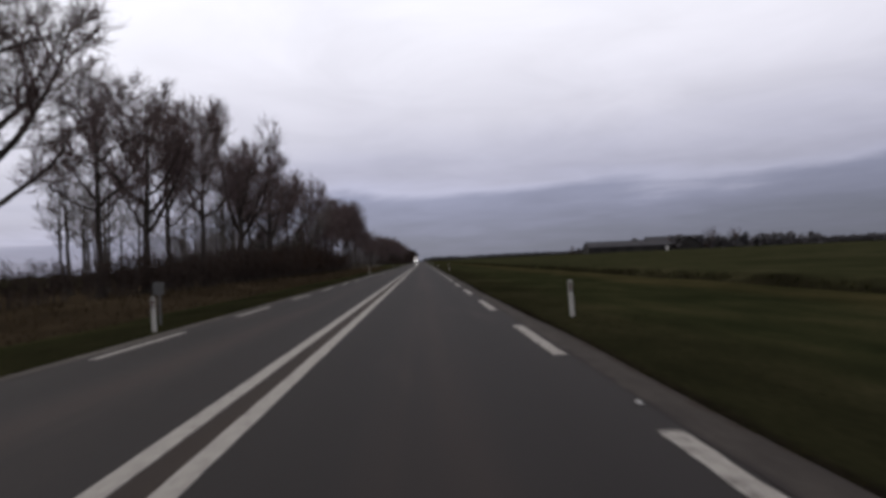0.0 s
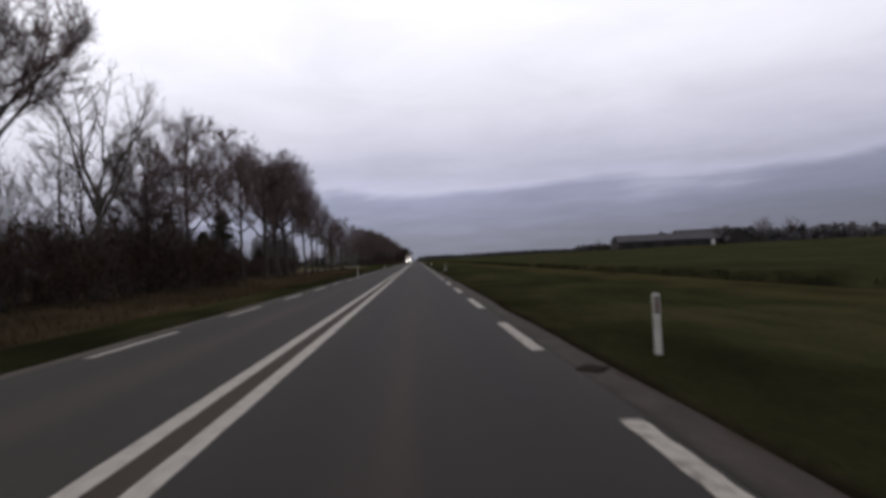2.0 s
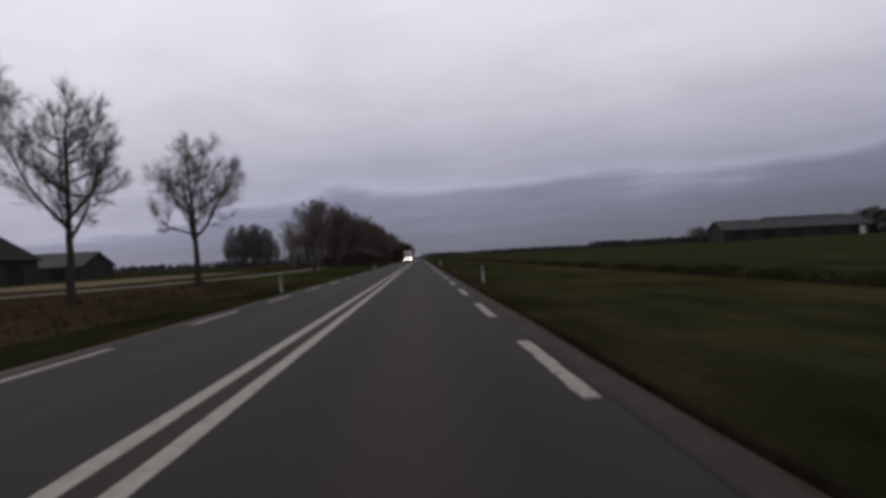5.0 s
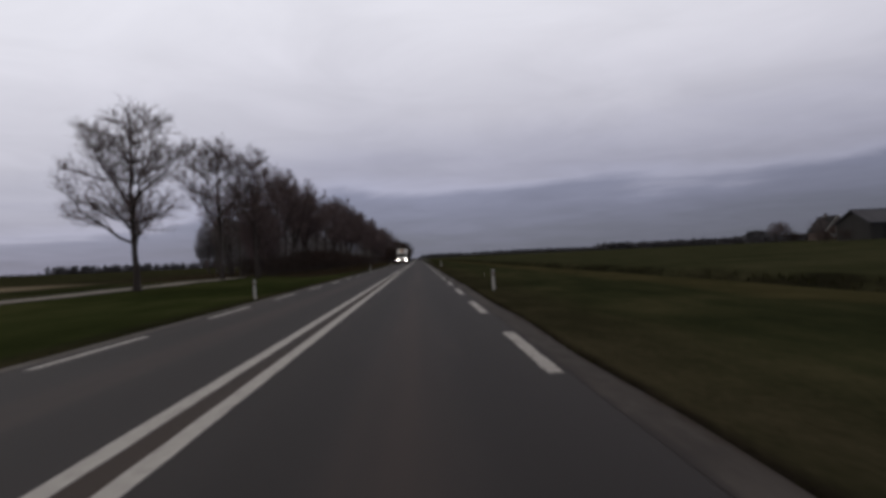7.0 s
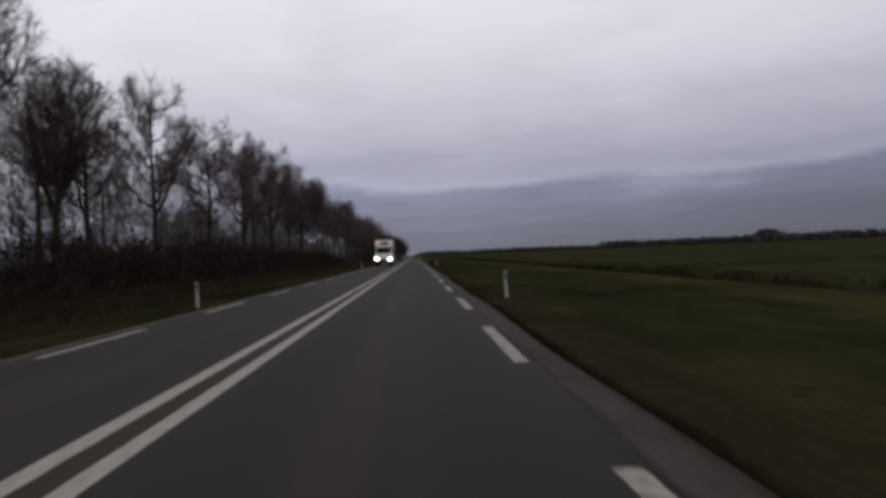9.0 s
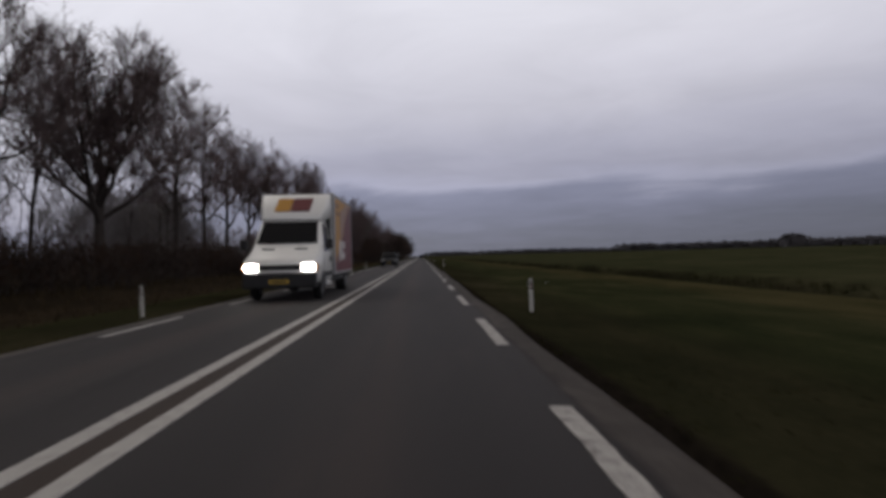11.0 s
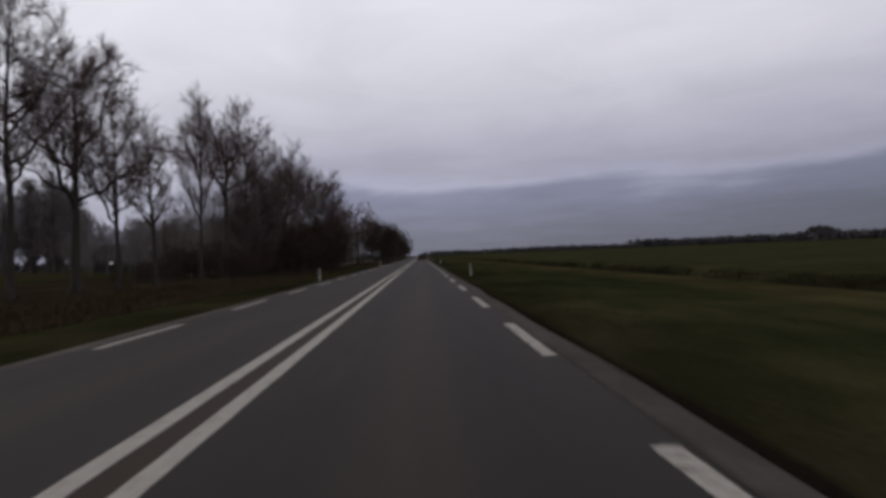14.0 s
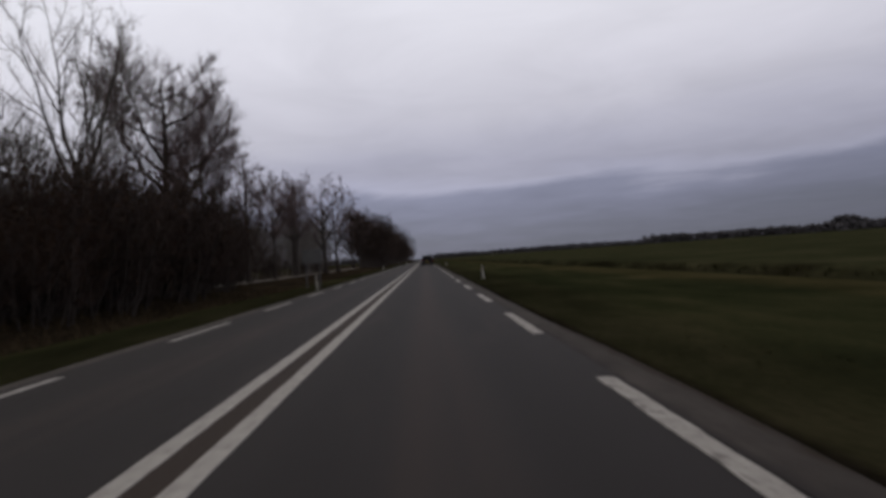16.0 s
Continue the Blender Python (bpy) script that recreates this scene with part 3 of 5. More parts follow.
class Crowned(Wood):
    """A tree whose limbs fan out to a rounded crown: trunk, limbs, branches, branchlets and fine twigs."""

    def envelope(self, z):
        u = (z - self.low) / (self.high - self.low)
        if u <= 0 or u >= 1:
            return 0.0
        return self.wide * math.sin(math.pi * u ** self.belly) ** self.dome

    def inside(self, p, slack=1.05):
        return math.hypot(p.x, p.y) <= self.envelope(p.z) * slack

    def ribbon(self, pts, half):
        """A flat tapering sliver through three points."""
        d = pts[2] - pts[0]
        side = d.orthogonal().normalized()
        side.rotate(Matrix.Rotation(self.r.uniform(0, 3.1416), 3, d.normalized()))
        o = len(self.fine_v)
        self.fine_v += [pts[0] - side * half, pts[0] + side * half, pts[1] - side * half * 0.6, pts[1] + side * half * 0.6, pts[2]]
        self.fine_f += [(o, o + 1, o + 3, o + 2), (o + 2, o + 3, o + 4)]

    def off(self, along, lo, hi, rise):
        """A direction that leaves a branch at an angle between lo and hi degrees."""
        r = self.r
        side = along.orthogonal().normalized()
        side.rotate(Matrix.Rotation(r.uniform(0, 6.283), 3, along))
        a = radians(r.uniform(lo, hi))
        return (along * math.cos(a) + side * math.sin(a) + Vector((0, 0, rise))).normalized()

    def build(self, k):
        r = self.r
        h, self.wide, self.high, self.belly, self.dome = k["h"], k["r"], k["h"] * 1.01, k["belly"], k["dome"]
        zb = h * k["bole"]
        self.low = zb * 0.8
        top = h * k["lead"]
        rad = k["rad"]
        lean = Vector((r.uniform(-0.025, 0.025), r.uniform(-0.025, 0.025), 1))
        n = 9
        stem, at = [], Vector((0, 0, -0.25))
        for i in range(n + 1):
            stem.append(at.copy())
            at = at + lean * (top + 0.25) / n + Vector((r.gauss(0, 0.045), r.gauss(0, 0.045), 0)) * h / 14
        rads = [rad * (1.12 - 0.12 * min(1, i)) * (1 - (0.42 if k["fork"] else 0.9) * i / n) for i in range(n + 1)]
        self.tube(stem, rads, 8, False)
        for i in range(k["limbs"]):
            f = (i + r.random()) / k["limbs"]
            z0 = (top * (0.82 + 0.17 * f)) if k["fork"] else zb + (top * 0.95 - zb) * f ** 1.1
            j = min(n - 1, int(max(0.0, z0) / top * n))
            w = max(0.0, z0) / top * n - j
            p0 = stem[j].lerp(stem[j + 1], w)
            a = i * 2.4 + r.uniform(-0.5, 0.5)
            zt = p0.z + (h - p0.z) * r.uniform(*k["rise"])
            rt = self.envelope(zt) * r.uniform(0.82, 1.0)
            out = Vector((math.cos(a), math.sin(a), 0))
            p2 = out * rt + Vector((0, 0, zt))
            p1 = p0 + out * rt * k["arch"] + Vector((0, 0, (zt - p0.z) * 0.32))
            limb = bow(p0, p1, p2, 7)
            for q in range(1, 7):
                limb[q] += Vector((r.gauss(0, 0.07), r.gauss(0, 0.07), r.gauss(0, 0.07))) * h / 14
            ln = sum((limb[q + 1] - limb[q]).length for q in range(7))
            r0 = min(rads[j] * 0.75, 0.019 * ln + 0.014)
            self.tube(limb, [r0 * (1 - 0.9 * q / 7) for q in range(8)], 5, False)
            self.dress(limb, ln, k)
        self.dress(stem[-4:], top * 0.33, k)

    def dress(self, limb, ln, k):
        """Branches, branchlets and twigs along one limb."""
        r, m = self.r, len(limb) - 1
        s = k["h"] / 14
        count = max(2, int(ln / (k["gap"] * s)))
        for q in range(count):
            f = 0.2 + 0.79 * (q + r.random()) / count
            j = min(m - 1, int(f * m))
            p0 = limb[j].lerp(limb[j + 1], f * m - j)
            t = (limb[j + 1] - limb[j]).normalized()
            d = self.off(t, 25, 55, 0.16)
            l2 = min(3.4 * s, max(0.7 * s, ln * r.uniform(0.26, 0.5) * (1.1 - 0.65 * f)))
            while l2 > 0.45 * s and not self.inside(p0 + d * l2):
                l2 *= 0.82
            p2 = p0 + d * l2 + Vector((0, 0, 0.13 * l2))
            br = bow(p0, p0 + d * l2 * 0.55, p2, 2)
            self.tube(br, [0.0085 * s + 0.010 * l2 * k["stout"] * g for g in (1, 0.6, 0.1)], 3, True)
            kids = int(l2 / (k["gap"] * 0.62 * s)) + 2
            for c in range(kids):
                g = 0.12 + 0.86 * (c + r.random()) / kids
                jj = min(1, int(g * 2))
                b0 = br[jj].lerp(br[jj + 1], g * 2 - jj)
                d3 = self.off((br[jj + 1] - br[jj]).normalized(), 22, 58, 0.14)
                l3 = r.uniform(0.45, 1.05) * s
                if not self.inside(b0 + d3 * l3, 1.08):
                    l3 *= 0.6
                tip = b0 + d3 * l3 + Vector((0, 0, 0.12 * l3))
                mid = b0 + d3 * l3 * 0.5 + Vector((r.gauss(0, 0.04), r.gauss(0, 0.04), r.gauss(0, 0.03))) * s
                self.ribbon((b0, mid, tip), k["thin"] * 1.5 * s)
                for e in range(k["twigs"]):
                    v = 0.1 + 0.9 * (e + r.random()) / k["twigs"]
                    c0 = b0.lerp(mid, v * 2) if v < 0.5 else mid.lerp(tip, v * 2 - 1)
                    d4 = self.off(d3, 18, 55, 0.18)
                    end = c0 + d4 * r.uniform(0.25, 0.62) * s
                    side = d4.orthogonal().normalized()
                    side.rotate(Matrix.Rotation(r.uniform(0, 3.1416), 3, d4))
                    side *= k["thin"] * s
                    o = len(self.fine_v)
                    self.fine_v += [c0 - side, c0 + side, end]
                    self.fine_f.append((o, o + 1, o + 2))
                    if r.random() < k["leaves"]:
                        self.leaf(end.lerp(c0, r.random() * 0.4), k["leaf"] * r.uniform(0.6, 1.3))


def form(**over):
    k = dict(h=14.0, r=3.2, bole=0.30, lead=0.88, limbs=15, rise=(0.34, 0.72), arch=0.55, belly=0.9, dome=0.65, rad=0.20, fork=False,
             gap=0.37, stout=1.1, twigs=11, thin=0.0105, leaves=0.0, leaf=0.12)
    k.update(over)
    return k


def crowned_tree(k, seed, mats, label, group):
    """A tree of that form, at the origin."""
    w = Crowned(seed)
    w.build(k)
    rad = k["rad"]
    for q in range(5):
        a = q * 1.256 + w.r.random()
        d = Vector((math.cos(a), math.sin(a), 0))
        w.tube([Vector((0, 0, 0.55)) + d * rad * 0.5, d * rad * 1.1 + Vector((0, 0, 0.12)), d * rad * 1.6 + Vector((0, 0, -0.15))], [rad * 0.45, rad * 0.42, 0.02], 5, False)
    base = new("tree")
    tagged(base, label, "tree", group)
    for n, me in zip(("trunk", "crown", "foliage"), w.meshes("tree", mats)):
        piece(n, me, base)
    reach = sorted(math.hypot(v.x, v.y) for v in w.fine_v)
    base["tall"], base["wide"] = max(v.z for v in w.fine_v) * 0.985, reach[int(len(reach) * 0.975)]
    return base


ROUND = form(limbs=15, rise=(0.16, 0.66))
BROAD = form(r=3.6, bole=0.24, lead=0.82, limbs=15, rise=(0.08, 0.64), arch=0.66, rad=0.27)
VASE = form(r=3.5, bole=0.22, lead=0.66, limbs=13, rise=(0.34, 0.80), arch=0.60, belly=1.1, rad=0.30, gap=0.44)
DOME = form(r=3.3, bole=0.40, lead=0.66, limbs=12, rise=(0.26, 0.80), arch=0.64, belly=0.9, rad=0.25)
COLUMN = form(r=1.9, bole=0.30, lead=0.93, limbs=17, rise=(0.20, 0.46), arch=0.6, belly=0.95, rad=0.19, gap=0.46)
FORKED = form(r=2.8, bole=0.30, lead=0.34, limbs=6, rise=(0.6, 0.95), arch=0.42, belly=1.2, rad=0.22, fork=True, gap=0.34)
DENSE = form(h=10.0, r=2.6, bole=0.10, lead=0.9, limbs=26, rise=(0.15, 0.55), rad=0.14, gap=0.42, twigs=10, thin=0.019)
SLIM = form(h=11.0, r=1.35, bole=0.32, lead=0.94, limbs=11, rise=(0.2, 0.45), rad=0.09, gap=0.9, twigs=6, thin=0.020)
FAR = form(h=12.0, r=3.4, bole=0.2, lead=0.85, limbs=12, rise=(0.3, 0.7), rad=0.2, gap=0.95, twigs=6, thin=0.026)


def shrub(height, seed, mats, label, group, stems=11, leaves=1.0, leaf=0.17, spread=0.5, kids=(6, 4), twiggy=True):
    w = Wood(seed)
    k = spec(segs=[4, 2, 1], sides=[3, 3, 3], kids=list(kids), start=[0.1, 0.1], angle=[(20, 55), (20, 65)], ratio=[0.5, 0.5], cone=[0.35, 0.2], thin=[0.5, 0.6],
             taper=[0.8, 0.7, 1.0], wander=[0.10, 0.16, 0.2], up=[0.05, 0.05, 0.03], thick=0, leaves=leaves, leaf=leaf, per=4, sliver=0.012, twiggy=twiggy)
    for s in range(stems):
        a = s * 2.4 + w.r.random()
        rr = height * 0.32 * math.sqrt((s + 0.5) / stems)
        p = Vector((rr * math.cos(a), rr * math.sin(a), -0.15))
        d = Vector((math.cos(a) * spread * rr / height * 2.2, math.sin(a) * spread * rr / height * 2.2, 1)).normalized()
        w.grow(p, d, height * w.r.uniform(0.7, 1.0), 0.035 * height / 3, 0, k)
    base = new("shrub")
    tagged(base, label, "shrub", group)
    for n, me in zip(("stem", "crown", "foliage"), w.meshes("shrub", mats)):
        piece(n, me, base)
    return base


def conifer(height, seed, label):
    """A dark spruce: whorls of drooping boughs, each set with short needle sprays."""
    w = Wood(seed)
    r = w.r
    w.tube([Vector((0, 0, -0.2)), Vector((0.05, 0, height * 0.5)), Vector((0, 0, height))], [0.17, 0.10, 0.02], 7, False)
    z = height * 0.06
    while z < height * 0.97:
        f = z / height
        reach = height * 0.30 * (1 - f) ** 0.8 + 0.15
        for q in range(7):
            a = q * 0.9 + r.random() * 6
            ln = reach * r.uniform(0.6, 1.15)
            d = Vector((math.cos(a), math.sin(a), r.uniform(-0.25, 0.15) + f * 0.5))
            p0 = Vector((0, 0, z))
            pts = [p0, p0 + d * ln * 0.5 + Vector((0, 0, -0.05 * ln)), p0 + d * ln + Vector((0, 0, -0.12 * ln))]
            w.tube(pts, [0.03, 0.02, 0.0], 3, True)
            for s in range(int(8 + ln * 14)):
                g = r.uniform(0.12, 1.0)
                p = pts[0].lerp(pts[2], g) + Vector((r.gauss(0, 0.05), r.gauss(0, 0.05), r.gauss(0, 0.05)))
                w.leaf(p, r.uniform(0.22, 0.42))
        z += 0.30 * (1 - 0.5 * f)
    base = new("conifer")
    tagged(base, label, "tree")
    for n, me in zip(("trunk", "crown", "foliage"), w.meshes("conifer", (M_BARK, M_TWIG, M_NEEDLE))):
        piece(n, me, base)
    return base


def plant(proto, used, x, y, rz, scale=1.0, squash=1.0):
    """Places the prototype itself the first time, then copies of it."""
    z = ground_z(x, y)
    m = pose(x, y, z, 0, 0, rz)
    if proto.name not in used:
        used.add(proto.name)
        proto.matrix_basis = m
        ob = proto
    else:
        ob = copy_thing(proto, m)
    ob.scale = (scale * squash, scale * squash, scale)
    return ob


ROW = "tree row beside the road"
DARK, PALE = (M_BARK, M_TWIG, M_DEADLEAF), (M_BARK_PALE, M_TWIG_PALE, M_DEADLEAF)
KINDS = {
    "r": [crowned_tree(ROUND, 11 + q, DARK, "tall bare roadside tree with dark wet bark", ROW) for q in range(3)],
    "b": [crowned_tree(BROAD, 21 + q, DARK, "bare broad-crowned roadside tree with dark bark", ROW) for q in range(3)],
    "v": [crowned_tree(VASE, 31 + q, DARK, "bare roadside tree with fanning steep limbs", ROW) for q in range(3)],
    "o": [crowned_tree(DOME, 36 + q, DARK, "bare tree with a high domed crown", ROW) for q in range(2)],
    "c": [crowned_tree(COLUMN, 41 + q, DARK, "tall slender bare tree with short steep limbs", ROW) for q in range(3)],
    "w": [crowned_tree(dict(VASE, limbs=18, gap=0.32, twigs=10, thin=0.012), 34, DARK, "bare roadside tree with a wide fan of fine twigs", ROW)],
    "x": [crowned_tree(dict(VASE, bole=0.28, limbs=13, belly=0.95, rad=0.22, gap=0.44, twigs=9, thin=0.0105), 44 + q, DARK, "bare roadside tree with a round fan of fine twigs", ROW) for q in range(2)],
    "f": [crowned_tree(FORKED, 51 + q, DARK, "bare tree forking low into steep limbs", ROW) for q in range(2)],
    "l": [crowned_tree(form(r=3.4, bole=0.22, lead=0.9, limbs=25, rise=(0.08, 0.60), dome=0.7, belly=0.82, rad=0.17, gap=0.38, twigs=9, thin=0.0105, leaves=0.08, leaf=0.13), 61, DARK, "roadside tree with a few withered brown leaves", ROW)],
    "n": [crowned_tree(form(r=2.5, bole=0.34, lead=0.93, limbs=20, rise=(0.10, 0.56), dome=0.8, rad=0.16, gap=0.38, twigs=10, thin=0.011, leaves=0.09, leaf=0.13), 63 + q, DARK, "slender roadside tree with a few withered brown leaves", ROW) for q in range(2)],
    "d": [crowned_tree(DENSE, 67 + q, DARK, "dense brown bushy tree in the roadside row", ROW) for q in range(2)],
    "p": [crowned_tree(dict(FORKED, limbs=5, gap=0.62, twigs=5), 58, PALE, "slim pale bare tree forking into steep limbs", ROW)],
}
used = set()
dice = random.Random(77)
# y along the road, kind, height, crown radius, offset from the row's line (x = -13.6)
ROADSIDE = [(8, "b", 14, 3.4, 0), (21, "b", 14, 4.0, 0), (28.4, "r", 11.6, 2.8, 0), (33.1, "b", 12.2, 3.0, 0), (38.2, "r", 12.8, 2.5, -0.9), (41.6, "r", 13.7, 2.9, 0), (50.1, "v", 15.2, 3.8, 0),
            (55.4, "c", 13.4, 2.1, -0.7), (60.2, "b", 14.2, 3.6, -0.4), (64.0, "c", 10.6, 1.8, -1.0), (67.8, "r", 11.8, 2.6, 0), (76, "o", 13.8, 3.2, 0), (83.6, "p", 12.4, 2.9, -0.2), (88.6, "d", 9.6, 2.5, 0), (94.4, "r", 12.2, 2.7, 0),
            (100.6, "r", 12.9, 2.8, 0), (105.8, "r", 13.0, 2.7, 0.2), (114.6, "b", 14.0, 3.2, 0), (118.8, "v", 13.9, 3.9, 0.2), (124.2, "b", 14.6, 3.7, 0), (128.6, "r", 14.9, 2.9, 0), (135.6, "c", 14.4, 1.9, 0.1), (137.4, "c", 13.4, 1.5, -0.3),
            (141.5, "c", 12.9, 1.7, 0), (146.3, "r", 13.2, 1.9, 0), (153.4, "r", 10.6, 2.3, 0), (160.9, "b", 9.9, 2.4, 0), (176, "b", 11.0, 3.1, 0), (219.6, "l", 10.4, 3.3, 0.2), (238.6, "n", 12.9, 2.9, -1.5), (239.2, "n", 11.8, 2.2, 1.3),
            (246.4, "d", 9.2, 1.7, -0.4), (249.6, "d", 7.4, 2.2, -1.0), (253, "r", 12.4, 2.7, 0), (257.2, "r", 12.6, 2.7, -0.2), (260.2, "v", 12.3, 2.7, 0.2), (266.5, "f", 10.6, 2.3, 0.2), (271.5, "c", 11.2, 1.9, -0.8), (277.2, "r", 13.1, 2.5, 0), (287.2, "r", 12.6, 3.1, -0.2),
            (295.6, "b", 13.4, 3.2, 0), (301, "r", 13.6, 2.9, -0.6), (307, "b", 14.2, 3.2, 0), (315, "r", 13.8, 3.0, 0), (322.9, "w", 12.9, 3.7, 0.1), (331.8, "r", 13.6, 2.6, 0), (337.5, "r", 13.3, 2.6, -0.3), (342.6, "c", 12.6, 2.2, -0.4),
            (347.6, "x", 13.2, 3.1, 0), (354.6, "r", 11.6, 2.3, 0), (357.3, "c", 12.2, 1.7, -0.1), (362.9, "b", 13.5, 3.7, 0), (374.6, "c", 14.2, 2.1, 0.1), (378.6, "f", 15.0, 2.3, 0), (385.6, "v", 11.3, 3.2, 0), (395, "r", 13.0, 2.5, 0),
            (399.2, "r", 11.9, 3.3, 0), (402.8, "r", 10.2, 2.1, 0), (408, "c", 10.2, 1.6, -0.4), (414.8, "c", 14.2, 1.4, -0.2), (420, "o", 14.6, 3.9, -0.4), (425.2, "c", 13.2, 1.5, 0), (429, "d", 8.4, 2.4, -0.2), (430, "b", 12.6, 2.6, -0.8), (434.2, "v", 14.3, 2.8, 0),
            (440.0, "v", 15.5, 3.3, 0), (451.2, "p", 14.9, 2.8, 0), (460.2, "b", 15.2, 4.2, 0), (466, "b", 14.8, 2.6, -0.2), (478, "c", 12.0, 2.2, -0.6), (487, "r", 11.8, 2.4, -0.5), (496, "r", 12.2, 2.6, -0.5)]
for y, kind, h, wide, dx in ROADSIDE:
    proto = dice.choice(KINDS[kind])
    ob = plant(proto, used, -13.6 + dx, y, dice.uniform(0, 360))
    ob.scale = (1.08 * wide / proto["wide"], 1.08 * wide / proto["wide"], h / proto["tall"])

T_FAR = [crowned_tree(FAR, 61 + s, DARK, "distant bare tree in the roadside row", "distant trees along the road") for s in range(3)]
y = 503.0
while y < 1300:
    if not 524 < y < 556:
        plant(dice.choice(T_FAR), used, -13.5 + dice.uniform(-2.5, 1), y, dice.uniform(0, 360), dice.uniform(1.12, 1.32), dice.uniform(1.0, 1.2))
    y += dice.uniform(6, 9) * (1 + max(0, y - 560) / 200)

T_SLIM = [crowned_tree(SLIM, 71 + s, DARK if s < 2 else PALE, "slim bare woodland tree behind the road row", "woodland trees") for s in range(4)]


def woods(y0, y1, x_near, x_far, count, hs=(0.75, 1.15), protos=None):
    for q in range(count):
        yy = dice.uniform(y0, y1)
        x = x_near + (x_far - x_near) * dice.random() ** 1.2
        if 240 < yy < 345 and x < -15 - (yy - 246) * 0.46:
            x = -15 - (yy - 246) * 0.46 * dice.random()
        if yy < 105:
            x = max(x, 1.5 - 0.60 * yy * dice.uniform(0.85, 1))
        if yy > 400:
            x = max(x, 1.7 - 0.47 * (yy - 371) * dice.uniform(0.8, 1))
        plant(dice.choice(protos or T_SLIM), used, x, yy, dice.uniform(0, 360), dice.uniform(*hs), dice.uniform(1.1, 1.6))


woods(33, 58, -15.4, -34, 15, (0.75, 1.05), T_SLIM[2:])
woods(56, 102, -16.5, -45, 22, (0.8, 1.15), T_SLIM[2:] + T_SLIM[1:2])
woods(250, 352, -16.5, -42, 46, (0.8, 1.2))
woods(436, 490, -17, -32, 16, (0.65, 0.95))

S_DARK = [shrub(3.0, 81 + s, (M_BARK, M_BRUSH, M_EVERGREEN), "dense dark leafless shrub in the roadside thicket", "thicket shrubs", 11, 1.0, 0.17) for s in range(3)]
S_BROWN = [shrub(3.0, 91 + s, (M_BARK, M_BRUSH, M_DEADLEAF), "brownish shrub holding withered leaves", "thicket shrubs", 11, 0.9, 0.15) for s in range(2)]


def merge_into(name, label, category, placed):
    """One joined mesh of many placed copies, for growth too dense to pick apart."""
    verts, faces, mats, idx = [], [], [], []
    base = 0
    for proto, x, y, rz, sc, sq in placed:
        m = np.array(pose(x, y, ground_z(x, y), 0, 0, rz) @ Matrix.Diagonal((sc * sq, sc * sq, sc, 1)))
        for child in proto.children:
            me = child.data
            co = np.empty(len(me.vertices) * 3)
            me.vertices.foreach_get("co", co)
            co = co.reshape(-1, 3) @ m[:3, :3].T + m[:3, 3]
            verts.extend(map(tuple, co))
            mat = me.materials[0]
            if mat not in mats:
                mats.append(mat)
            for f in me.polygons:
                faces.append([base + v for v in f.vertices])
                idx.append(mats.index(mat))
            base += len(co)
    me = bpy.data.meshes.new(name)
    me.from_pydata(verts, [], faces)
    for mat in mats:
        me.materials.append(mat)
    me.polygons.foreach_set("material_index", idx)
    me.update()
    return tagged(new(name, me), label, category, kind="stuff")


def back_thicket(name, label, y0, y1, x_near, x_far, step, hs, protos):
    y, placed = y0, []
    while y < y1:
        placed.append((dice.choice(protos), dice.uniform(x_far, x_near), y, dice.uniform(0, 360), dice.uniform(*hs), dice.uniform(0.95, 1.35)))
        y += step * dice.uniform(0.6, 1.4)
    return merge_into(name, label, "shrubs", placed)


def brush_wood(name, label, seed, spots, hs, slivers=420, wide=0.03, mat=None):
    """Hazy young wood: slim stems, each with a plume of fine upright twigs; spots are (x0, x1, y0, y1, count)."""
    r = random.Random(seed)
    verts, faces, idx = [], [], []
    for x0, x1, y0, y1, count in spots:
        for k in range(count):
            x, y = r.uniform(x0, x1), r.uniform(y0, y1)
            z, h = ground_z(x, y), r.uniform(*hs)
            lean = Vector((r.gauss(0, 0.05), r.gauss(0, 0.05), 1))
            w = h * r.uniform(0.18, 0.27)
            for q in range(slivers):
                u = r.random() ** 0.8
                a, rad = r.uniform(0, 6.283), w * math.sqrt(r.random()) * math.sin(math.pi * (0.12 + 0.80 * u)) ** 0.7
                p = Vector((x, y, z)) + lean * h * (0.16 + 0.74 * u) + Vector((math.cos(a) * rad, math.sin(a) * rad, 0))
                d = Vector((math.cos(a) * r.uniform(0.1, 0.8), math.sin(a) * r.uniform(0.1, 0.8), 1)).normalized() * h * r.uniform(0.08, 0.17)
                s = Vector((r.gauss(0, 1), r.gauss(0, 1), 0.2)).normalized() * wide * r.uniform(0.5, 1.2)
                o = len(verts)
                verts += [p - s, p + s, p + d]
                faces.append((o, o + 1, o + 2))
            o = len(verts)
            for c, s in ((1, 0), (-0.5, 0.87), (-0.5, -0.87)):
                verts.append(Vector((x + c * 0.07, y + s * 0.07, z - 0.1)))
            verts.append(Vector((x, y, z)) + lean * h * 0.85)
            faces += [(o, o + 1, o + 3), (o + 1, o + 2, o + 3), (o + 2, o, o + 3)]
    return tagged(new(name, mesh(name, verts, faces, mat or M_TWIG)), label, "woods", kind="stuff")


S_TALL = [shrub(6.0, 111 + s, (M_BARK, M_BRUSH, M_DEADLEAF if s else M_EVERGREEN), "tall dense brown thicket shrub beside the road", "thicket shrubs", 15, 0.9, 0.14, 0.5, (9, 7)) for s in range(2)]


